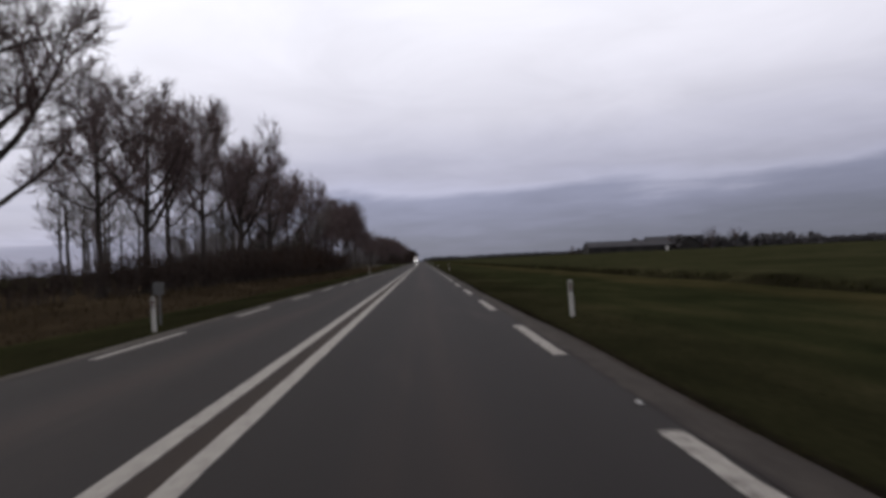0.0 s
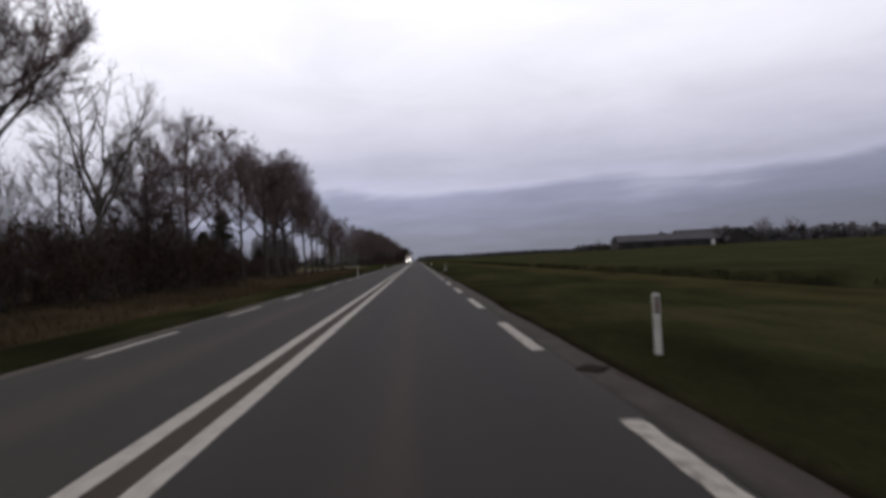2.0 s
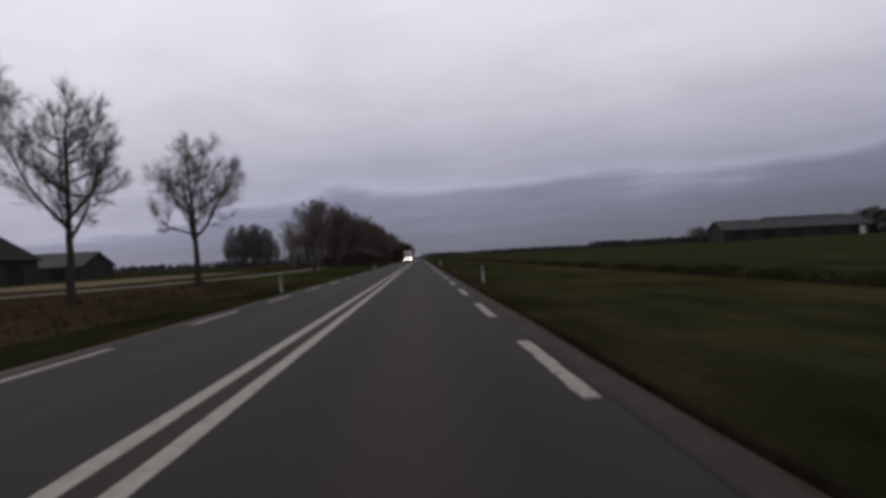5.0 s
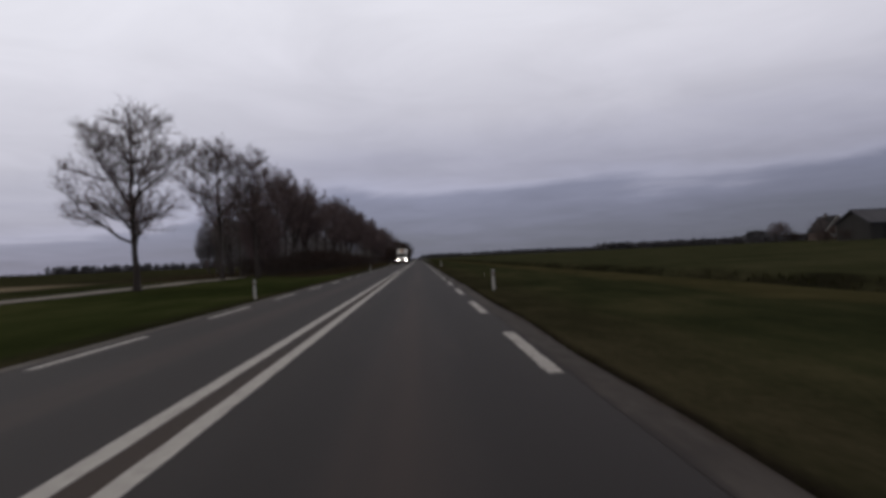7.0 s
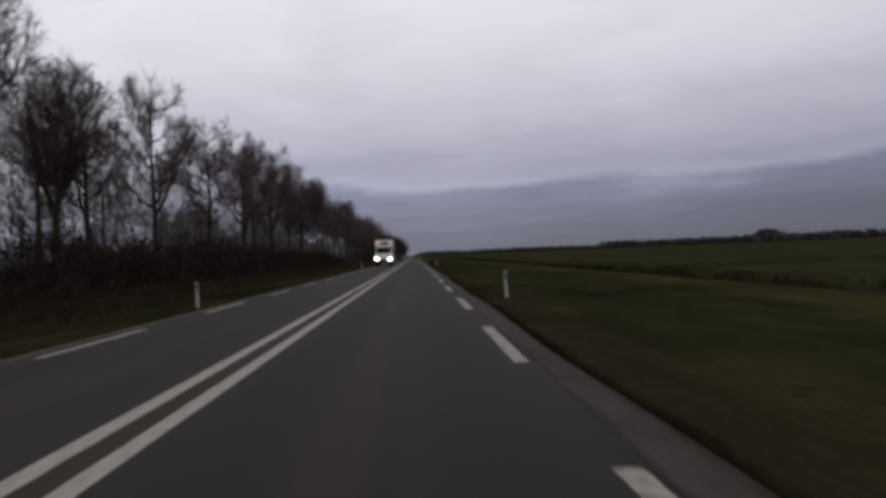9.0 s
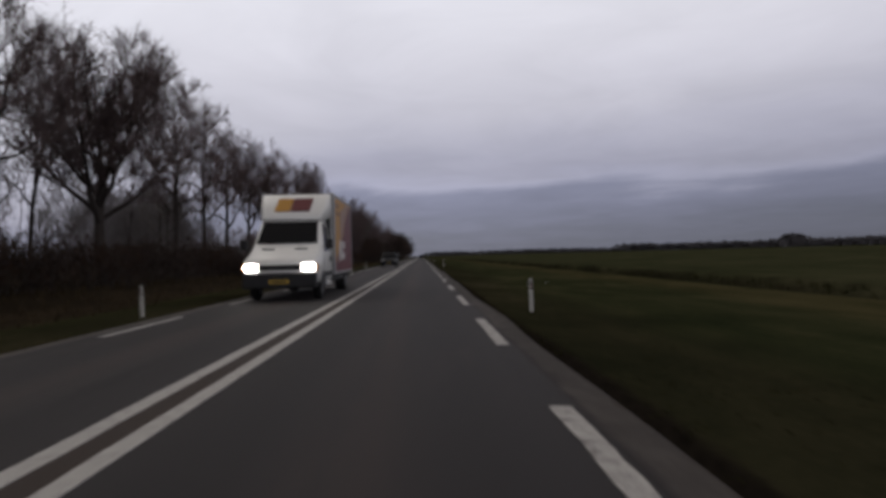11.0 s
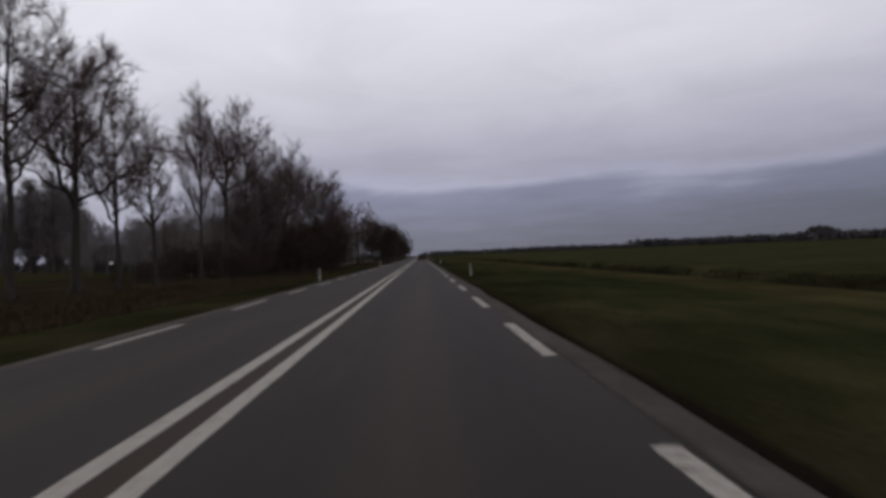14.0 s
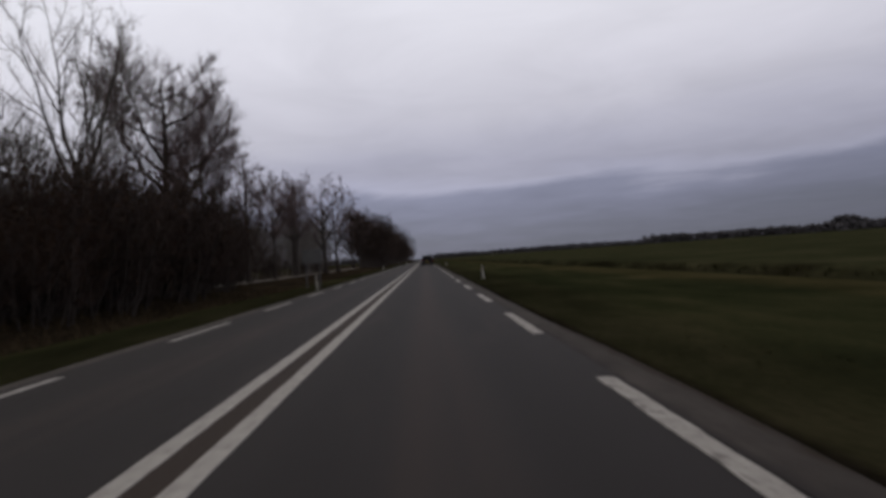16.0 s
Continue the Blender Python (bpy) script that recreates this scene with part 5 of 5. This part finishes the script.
    roof = [(L * 0.395, [(top - 0.03, h - 0.08), (top + 0.045, h - 0.10), (top + 0.02, h - 0.05), (top - 0.08, h - 0.025)]),
            (L * 0.60, [(top - 0.03, h - 0.06), (top + 0.04, h - 0.07), (top + 0.01, h - 0.015), (top - 0.10, h + 0.005)]),
            (L * (0.885 if hatch else 0.745), [(top - 0.06, h - 0.12), (top + 0.02, h - 0.13), (top, h - 0.085), (top - 0.10, h - 0.065)])]
    loft(roof, paint, "roof", c)
    for s in (-1, 1):
        for y0, y1, z0, z1, x0, x1 in ((L * 0.22, L * 0.40, belt - 0.01, h - 0.07, w * 0.855, top + 0.045), (L * 0.62, L * 0.60, belt, h - 0.06, w * 0.90, top + 0.045), (L * 0.96, L * 0.88, belt + 0.03, h - 0.11, w * 0.85, top + 0.02)):
            bm = bmesh.new()
            quad = [bm.verts.new((s * x, y, z)) for x, y, z in ((x0 - 0.05, y0 - 0.03, z0), (x0 + 0.015, y0 + 0.05, z0), (x1 + 0.012, y1 + 0.05, z1), (x1 - 0.05, y1 - 0.03, z1))]
            f = bm.faces.new(quad)
            ext = bmesh.ops.extrude_face_region(bm, geom=[f])
            bmesh.ops.translate(bm, vec=(-0.03 * s, 0.01, 0), verts=[e for e in ext["geom"] if isinstance(e, bmesh.types.BMVert)])
            bmesh.ops.recalc_face_normals(bm, faces=bm.faces)
            part("pillar", bm, paint, c)
        part("headlight", box(s * w * 0.72 - 0.17, s * w * 0.72 + 0.17, 0.10, 0.34, 0.60, 0.74, 0.04), lamps, c, "clear headlamp lens")
        part("tail_light", box(s * w * 0.80 - 0.10, s * w * 0.80 + 0.10, L - 0.10, L + 0.012, belt - 0.28, belt - 0.05, 0.03), M_TAIL, c, "red tail lamp lens")
        part("mirror", box(s * (w + 0.08) - 0.09, s * (w + 0.08) + 0.09, L * 0.27, L * 0.27 + 0.12, belt + 0.0, belt + 0.14, 0.03), paint, c)
        wheel(c, s * (w - 0.09), L * 0.19, 0.31, 0.20)
        wheel(c, s * (w - 0.09), L * 0.81, 0.31, 0.20)
        # black half-discs stand in for the shade around the wheels
        for yy in (0.19, 0.81):
            part("wheel_arch", prism([(L * yy + 0.37 * math.cos(a * math.pi / 8), 0.31 + 0.37 * math.sin(a * math.pi / 8)) for a in range(9)], "x", min(s * w * 0.72, s * (w + 0.004)), max(s * w * 0.72, s * (w + 0.004))), M_BLACK, c)
    part("grille", box(-0.30, 0.30, -0.012, 0.12, 0.56, 0.66, 0.015), M_BLACK, c)
    part("lower_intake", box(-0.50, 0.50, -0.015, 0.10, 0.27, 0.40, 0.02), M_BLACK, c)
    part("number_plate", box(-0.26, 0.26, -0.030, -0.010, 0.43, 0.53, 0.004), M_PLATE, c, "yellow plate with dark bars")
    part("plate_bar", box(-0.19, 0.19, -0.036, -0.029, 0.46, 0.50), M_BLACK, c)
    part("rear_plate", box(-0.26, 0.26, L + 0.004, L + 0.02, 0.60, 0.70, 0.004), M_PLATE, c)
    part("rear_bumper", box(-w * 0.82, w * 0.82, L - 0.06, L + 0.05, 0.30, 0.50, 0.03), M_BLACK, c)
    return c


grey_car = passenger_car("grey_car", "dark grey compact people carrier meeting on the far lane", M_GREYCAR, 4.25, 1.78, 1.62, M_LAMP_OFF)
grey_car.matrix_basis = pose(-1.6, 358.2, 0.012)
dark_car = passenger_car("dark_car", "small black hatchback driving ahead on the road", M_DARKCAR, 4.1, 1.78, 1.60, M_LAMP_OFF)
dark_car.matrix_basis = pose(1.85, 518.0, 0.012, 0, 0, 180)


# ---------- buildings ----------
M_ROOF_SHEET = mottled("grey_roof_sheets", (0.055, 0.055, 0.064), (0.095, 0.095, 0.106), 0.25, 0.85, 3, 0.3, 0.03, 0.0, (4, 1, 1), 0.15)
M_ROOF_DARK = mottled("dark_roof_tiles", (0.016, 0.015, 0.016), (0.034, 0.032, 0.032), 0.4, 0.95, 5, 0.4, 0.03, 0, (1, 1, 1), 0.08)
M_WALL_DARK = mottled("dark_barn_boards", (0.014, 0.013, 0.012), (0.030, 0.028, 0.026), 0.5, 0.9, 5, 0.4, 0.02, 0, (1, 1, 0.1))
M_BRICK = mottled("weathered_brick_wall", (0.045, 0.030, 0.025), (0.085, 0.060, 0.050), 0.6, 0.9, 8, 0.3, 0.01)
M_WALL_PALE = mottled("pale_rendered_wall", (0.17, 0.16, 0.15), (0.25, 0.24, 0.225), 0.6, 0.9, 8, 0.2, 0.01)
M_FRAME = mottled("white_window_frame", (0.45, 0.45, 0.43), (0.6, 0.6, 0.58), 4, 0.6, 30, 0.1, 0.002)
M_SIGNBACK = mottled("grey_sign_metal", (0.085, 0.085, 0.085), (0.13, 0.13, 0.127), 2, 0.55, 30, 0.1, 0.002, 0.3)


M_SHEDLAMP = Mat("lit_shed_lamp", (0.8, 0.8, 0.75), 0.4)
M_SHEDLAMP.b.inputs["Emission Color"].default_value = (1, 0.97, 0.88, 1)
M_SHEDLAMP.b.inputs["Emission Strength"].default_value = 0.7
M_SHEDLAMP = M_SHEDLAMP.m


def barn(label, length, depth, eave, ridge, wall_m, roof_m, doors=3, gable_windows=0, name="barn"):
    """A gabled building whose ridge runs along x, its near wall at y = 0."""
    b = new(name)
    tagged(b, label, "building")
    t = 0.25
    part("wall", box(0, length, 0, t, -0.6, eave), wall_m, b)
    part("wall", box(0, length, depth - t, depth, -0.6, eave), wall_m, b)
    for x in (0, length - t):
        part("gable_wall", prism([(t, -0.6), (depth - t, -0.6), (depth - t, eave), (depth / 2, ridge - 0.12), (t, eave)], "x", x, x + t), wall_m, b)
    o = 0.5
    rise = (ridge - eave) / (depth / 2)
    for s in (0, 1):
        prof = [(-o, eave - o * rise), (depth / 2, ridge), (depth / 2, ridge + 0.18), (-o, eave - o * rise + 0.18)]
        if s:
            prof = [(depth - a, z) for a, z in prof]
        part("roof_slope", prism(prof, "x", -o, length + o), roof_m, b)
    part("ridge_cap", box(-o, length + o, depth / 2 - 0.2, depth / 2 + 0.2, ridge + 0.12, ridge + 0.26, 0.04), roof_m, b)
    for k in range(doors):
        x = length * (k + 0.5) / doors
        part("barn_door", box(x - 1.6, x + 1.6, -0.06, 0.02, -0.3, min(3.0, eave - 0.3), 0.02), M_ROOF_DARK, b)
    for k in range(gable_windows):
        y = depth * (k + 1) / (gable_windows + 1)
        for z in (0.9, 3.3):
            w = part("window", box(-0.03, 0.05, y - 0.55, y + 0.55, z, z + 1.3, 0.01), M_FRAME, b)
            part("pane", box(-0.042, 0.0, y - 0.45, y + 0.45, z + 0.1, z + 1.2), M_GLASS, w)
    return b


def house(label, width, length, eave, ridge):
    """A brick farmhouse with its gable towards -y."""
    b = new("farmhouse")
    tagged(b, label, "building")
    t = 0.3
    for x in (0, width - t):
        part("wall", box(x, x + t, t, length - t, -0.6, eave), M_BRICK, b)
    for y in (0, length - t):
        part("gable_wall", prism([(0, -0.6), (width, -0.6), (width, eave), (width / 2, ridge - 0.15), (0, eave)], "y", y, y + t), M_BRICK, b)
    o, rise = 0.35, (ridge - eave) / (width / 2)
    for s in (0, 1):
        prof = [(-o, eave - o * rise), (width / 2, ridge), (width / 2, ridge + 0.2), (-o, eave - o * rise + 0.2)]
        if s:
            prof = [(width - a, z) for a, z in prof]
        part("roof_slope", prism(prof, "y", -o, length + o), M_ROOF_DARK, b)
        pale = [(-o * (1 - 2 * s) + s * width, eave - o * rise + 0.2), (width / 2, ridge + 0.22), (width / 2, ridge - 0.02), (-o * (1 - 2 * s) + s * width, eave - o * rise - 0.05)]
        part("barge_board", prism(pale, "y", -o - 0.06, -o - 0.004), M_FRAME, b)
    part("chimney", box(width / 2 - 0.4, width / 2 + 0.4, length * 0.6, length * 0.6 + 0.7, ridge - 0.5, ridge + 1.1, 0.03), M_BRICK, b)
    for x, z in ((width * 0.25, 0.8), (width * 0.62, 0.8), (width * 0.42, 3.6)):
        w = part("window", box(x, x + 1.4, -0.05, 0.04, z, z + 1.5, 0.01), M_FRAME, b)
        part("pane", box(x + 0.1, x + 0.66, -0.062, 0.0, z + 0.1, z + 1.4), M_GLASS, w)
        part("pane", box(x + 0.74, x + 1.3, -0.062, 0.0, z + 0.1, z + 1.4), M_GLASS, w)
    return b


b1 = barn("long low farm shed with grey sheet roof and dark walls", 42, 8.5, 3.0, 5.3, M_WALL_DARK, M_ROOF_SHEET, 5)
# white upright panel near the right end of the shed's wall
part("white_door", box(39.2, 40.8, -0.09, 0.0, -0.2, 2.3, 0.02), M_FRAME, b1, "white upright panel on the shed wall")
b1.matrix_basis = pose(84.6, 292.6, ground_z(100, 291), 0, 0, 2)
b6 = barn("dark farm building with a steep tiled roof beside the long shed", 13, 12, 2.8, 6.6, M_WALL_DARK, M_ROOF_DARK, 0)
b6.matrix_basis = pose(143.4, 297, ground_z(138, 297), 0, 0, 90)
b2 = barn("large dark barn with grey sheet roof behind the farmhouse", 34, 14, 4.4, 8.6, M_WALL_DARK, M_ROOF_SHEET, 3)
b2.matrix_basis = pose(144.5, 368, ground_z(144, 368), 0, 0, -2)
h1 = house("brick farmhouse with steep dark roof and pale gable trim", 8.8, 9, 3.0, 7.9)
h1.matrix_basis = pose(136.2, 378, ground_z(132, 374))
b3 = barn("dark thatched farm building with steep roof beyond the hedge", 20, 13.5, 3.8, 7.9, M_WALL_DARK, M_ROOF_DARK, 2)
b3.matrix_basis = pose(-55.8, 206, ground_z(-60, 206), 0, 0, 90)
b4 = barn("low farm shed with grey sheet roof beyond the meadow", 31, 14, 3.0, 6.0, M_WALL_DARK, M_ROOF_SHEET, 3)
b4.matrix_basis = pose(-104, 268, ground_z(-70, 268), 0, 0, 0)
b5 = barn("small dark shed with a lit lamp among bare trees", 11, 8, 3.0, 6.4, M_WALL_DARK, M_ROOF_DARK, 1)
b5.matrix_basis = pose(-77, 518, ground_z(-70, 505), 0, 0, 8)
part("lamp", box(3.7, 4.2, -0.14, 0.0, 1.95, 2.3, 0.03), M_SHEDLAMP, b5, "pale lit lamp on the shed wall")


# plain panel on two posts beside the far verge
def verge_sign():
    s = new("road_sign")
    tagged(s, "plain grey rectangular sign panel on two posts", "sign")
    part("panel", box(-0.54, 0.54, -0.02, 0.02, 1.32, 2.12, 0.012), M_SIGNBACK, s)
    for x in (-0.36, 0.36):
        part("pole", box(x - 0.03, x + 0.03, 0.024, 0.08, -0.3, 2.06, 0.01), M_RIM, s, "galvanised sign pole")
        part("clamp", box(x - 0.05, x + 0.05, 0.018, 0.10, 1.66, 1.72), M_RIM, s)
    return s


vs = verge_sign()
vs.matrix_basis = pose(-4.7, 457.6, ground_z(-4.7, 457.6))


# ---------- trees round the farms ----------
for x, y, s in ((128, 300, 0.62), (133, 306, 0.7), (139, 300, 0.6), (145, 310, 0.66), (152, 304, 1.0), (158, 312, 0.85), (166, 306, 0.95), (176, 315, 0.6), (77, 296, 0.42), (170, 385, 0.9), (182, 380, 0.8)):
    plant(dice.choice(T_FAR), used, x, y, dice.uniform(0, 360), s, 1.25)
for x, y in ((127, 296), (130, 297), (136, 298), (142, 299), (148, 300), (76, 293), (79, 292), (115, 363), (118, 366)):
    plant(dice.choice(S_DARK), used, x, y, dice.uniform(0, 360), dice.uniform(0.7, 1.1), 1.3)
for x, y, s in ((-50, 168, 0.5), (-58, 166, 0.6), (-66, 190, 0.8), (-90, 215, 0.7), (-80, 505, 0.8), (-66, 512, 0.7), (-60, 500, 0.5), (-48, 480, 0.6), (-44, 470, 0.5)):
    plant(dice.choice(T_FAR), used, x, y, dice.uniform(0, 360), s, 1.2)


T_DENSE = crowned_tree(dict(FAR, limbs=16, gap=0.7, twigs=8, thin=0.03), 66, DARK, "dense rounded bare tree beside the farm", "farm trees")
for x, y, s in ((113, 363.6, 0.46), (114.4, 366.0, 0.55), (111.9, 366.4, 0.5), (113.2, 367.5, 0.55), (-79, 527, 1.15), (-71, 530, 1.25), (-64, 526, 1.0), (-56, 168, 0.85), (-62, 172, 0.75), (-42, 176, 0.7), (-30.5, 408, 0.6), (-32, 388, 0.62)):
    plant(T_DENSE, used, x, y, dice.uniform(0, 360), s, 1.45 if x > 0 else 1.1)


# ---------- distant woods on the horizon ----------
def far_woods(name, label, pts, spacing, hs, depth, seed, count=30, domed=False):
    """Ragged far tree belts: crowns of many small blades on short stems, along a line of plan points."""
    r = random.Random(seed)
    verts, faces = [], []
    for (ax, ay), (bx, by) in zip(pts, pts[1:]):
        ln = math.hypot(bx - ax, by - ay)
        n = max(1, int(ln / spacing))
        for k in range(n):
            f = (k + r.random()) / n
            x, y = ax + (bx - ax) * f + r.uniform(-depth, depth), ay + (by - ay) * f + r.uniform(-depth, depth)
            g = 0.5 + 0.5 * noise.noise(Vector((x * 0.012, y * 0.012, seed)))
            h = (hs[0] + (hs[1] - hs[0]) * g) * r.uniform(0.8, 1.1) * (0.3 + 0.7 * math.sin(math.pi * f ** 1.25) ** 0.6 if domed else 1)
            w = h * r.uniform(0.4, 0.7)
            for q in range(count):
                u = r.random() ** (1.3 if count < 50 else 0.8)
                rad = w * math.sqrt(max(0.08, 1 - u * u))
                a = r.uniform(0, 6.283)
                c = Vector((x + rad * math.cos(a) * r.random(), y + rad * math.sin(a) * r.random(), h * 0.92 * u))
                s = h * (r.uniform(0.14, 0.26) if count < 50 else r.uniform(0.07, 0.13))
                o = len(verts)
                d1 = Vector((r.gauss(0, 1), r.gauss(0, 1), r.gauss(0, 1))).normalized() * s
                d2 = d1.orthogonal().normalized() * s * 0.9
                verts += [c + d1, c + d2, c - d1 * 0.7 - d2 * 0.7]
                faces.append((o, o + 1, o + 2))
    ob = new(name, mesh(name, verts, faces, M_FARWOOD))
    return tagged(ob, label, "woods", kind="stuff")


# slightly lifted and bluish: distance haze put into the woodland's colour
M_FARWOOD = mottled("distant_woodland", (0.040, 0.039, 0.044), (0.070, 0.067, 0.073), 0.05, 0.95, 0.6, 0, 0.1)
far_woods("distant_woods_east", "low dark belt of distant bare woodland", [(20, 1700), (140, 1500), (330, 1450), (420, 1430)], 0.9, (8, 11.5), 12, 5)
far_woods("distant_belt_east", "solid dark belt of distant woodland", [(395, 1435), (560, 1330), (760, 1190), (1050, 940), (1300, 600), (1400, 200)], 0.95, (14, 17.5), 14, 15)
far_woods("distant_copse", "rounded dark copse in the far meadow", [(650, 1375), (722, 1365)], 1.5, (28, 31), 4, 8, 200, True)
far_woods("farm_tree_belt", "bare tree belt beside the farm sheds", [(129, 300), (150, 308), (175, 312), (230, 330)], 1.7, (6, 10.5), 3, 12)
far_woods("distant_woods_west", "low dark belt of far woodland behind the fields", [(-40, 1750), (-220, 1500), (-470, 1250), (-560, 1100)], 2.6, (9, 14), 10, 6)
far_woods("distant_hedge_west", "thin dark line of far hedges", [(-560, 1100), (-800, 900), (-1000, 500), (-1000, -100)], 2.2, (2.5, 4.5), 8, 7)


# ---------- grass and litter ----------
def blades(name, label, mat, count, xr, yr, hs, seed, thin=None, width=0.02):
    """Tufts of bent grass blades over a strip of verge, denser near its first side."""
    r = random.Random(seed)
    verts, faces = [], []
    for _ in range(count):
        x = xr[0] + (xr[1] - xr[0]) * r.random() ** 1.5
        y = r.uniform(*yr)
        if thin and not thin(x, y):
            continue
        z = ground_z(x, y) - 0.02
        for b in range(3):
            a = r.uniform(0, 6.283)
            h = r.uniform(*hs)
            bend = h * r.uniform(0.2, 0.8)
            dx, dy = math.cos(a), math.sin(a)
            px, py = x + r.uniform(-0.06, 0.06), y + r.uniform(-0.06, 0.06)
            o = len(verts)
            verts += [(px - dy * width, py + dx * width, z), (px + dy * width, py - dx * width, z), (px + dx * bend, py + dy * bend, z + h)]
            faces.append((o, o + 1, o + 2))
    ob = new(name, mesh(name, verts, faces, mat))
    return tagged(ob, label, "grass", kind="stuff")


blades("verge_grass_east", "short damp grass along the road verge", M_GRASS, 15000, (3.45, 5.6), (-2, 480), (0.02, 0.05), 1, None, 0.012)
blades("verge_tufts_east", "ragged dark tufts creeping over the road edging", M_GRASS, 9000, (3.58, 3.40), (-2, 440), (0.02, 0.075), 6, lambda x, y: noise.noise(Vector((0, y * 0.7, 3.0))) + noise.noise(Vector((0, y * 0.13, 7.0))) > -0.1, 0.014)
blades("verge_grass_west", "short damp grass along the far verge", M_GRASS, 10000, (-3.5, -6.0), (-2, 490), (0.02, 0.05), 2, None, 0.012)
blades("dry_grass_west", "tall dry brown grass under the tree row", M_STRAW, 13000, (-12.5, -6.5), (10, 470), (0.10, 0.34), 3, lambda x, y: not 178 < y < 246)
blades("dry_grass_corner", "flattened dry brown grass beside the meadow gap", M_STRAW, 9000, (-11.5, -7.0), (366, 424), (0.08, 0.26), 5, None, 0.03)
blades("ditch_reeds", "dark rough grass on the ditch bank", M_GRASS, 9000, (15.4, 13.4), (0, 480), (0.12, 0.32), 4)


# ---------- small things on and beside the road ----------
M_MUD = mottled("dark_mud", (0.012, 0.010, 0.008), (0.028, 0.022, 0.018), 6, 0.95, 30, 0.5, 0.02, 0, (1, 1, 1), 0.03)
M_PAPER = mottled("white_litter", (0.45, 0.45, 0.44), (0.62, 0.62, 0.60), 8, 0.7, 40, 0.2, 0.005)


def lump(name, label, category, x, y, z, size, flat, mat, seed, long=1.0):
    """An irregular flattened lump."""
    r = random.Random(seed)
    bm = bmesh.new()
    bmesh.ops.create_icosphere(bm, subdivisions=2, radius=1.0)
    for v in bm.verts:
        k = 1 + 0.45 * noise.noise(v.co * 1.7 + Vector((seed, 0, 0)))
        v.co = Vector((v.co.x * size * k, v.co.y * size * k * long, v.co.z * flat * k))
    ob = part(name, bm, mat, None, "", True)
    ob.matrix_basis = pose(x, y, z, 0, 0, r.uniform(0, 360) if long == 1.0 else r.uniform(-20, 20))
    return tagged(ob, label, category)


for k, (x, y, s) in enumerate(((3.30, 18.6, 0.05), (3.26, 59.4, 0.15), (3.24, 403.0, 0.16), (3.28, 211.0, 0.08))):
    lump("mud_clod", "dark crumbled soil on the broken road edge", "mud", x, y, 0.0, s, 0.016, M_MUD, k + 3, 1.4)
for k, (x, y) in enumerate(((4.2, 178.6), (5.4, 220.3), (7.2, 318.0), (3.06, 4.35))):
    lump("paper_scrap", "small white scrap of litter in the grass", "litter", x, y, (0.004 if x < 3.36 else ground_z(x, y) + 0.02), 0.024, 0.022, M_PAPER, k + 30)
stub = piece("cross_mark", line_mesh("cross_mark", 0.15, 0.12, 99), road, "short white cross mark on the road edging")
stub.location = (3.27, 231.1, 0.0)

plate_post = new("verge_plate")
tagged(plate_post, "small grey plate on a thin post in the verge", "sign")
part("post", box(-0.02, 0.02, -0.02, 0.02, -0.3, 0.92, 0.004), M_SIGNBACK, plate_post)
part("plate", box(-0.12, 0.12, -0.032, -0.021, 0.66, 0.94, 0.004), M_SIGNBACK, plate_post, "grey metal plate")
plate_post.matrix_basis = pose(-4.35, 13.4, ground_z(-4.35, 13.4))
cottage = barn("small pale cottage far across the meadow", 7, 6, 2.6, 5.0, M_WALL_PALE, M_ROOF_DARK, 1, 0, "far_cottage")
cottage.matrix_basis = pose(104, 1317, ground_z(104, 1317) + 0.2)
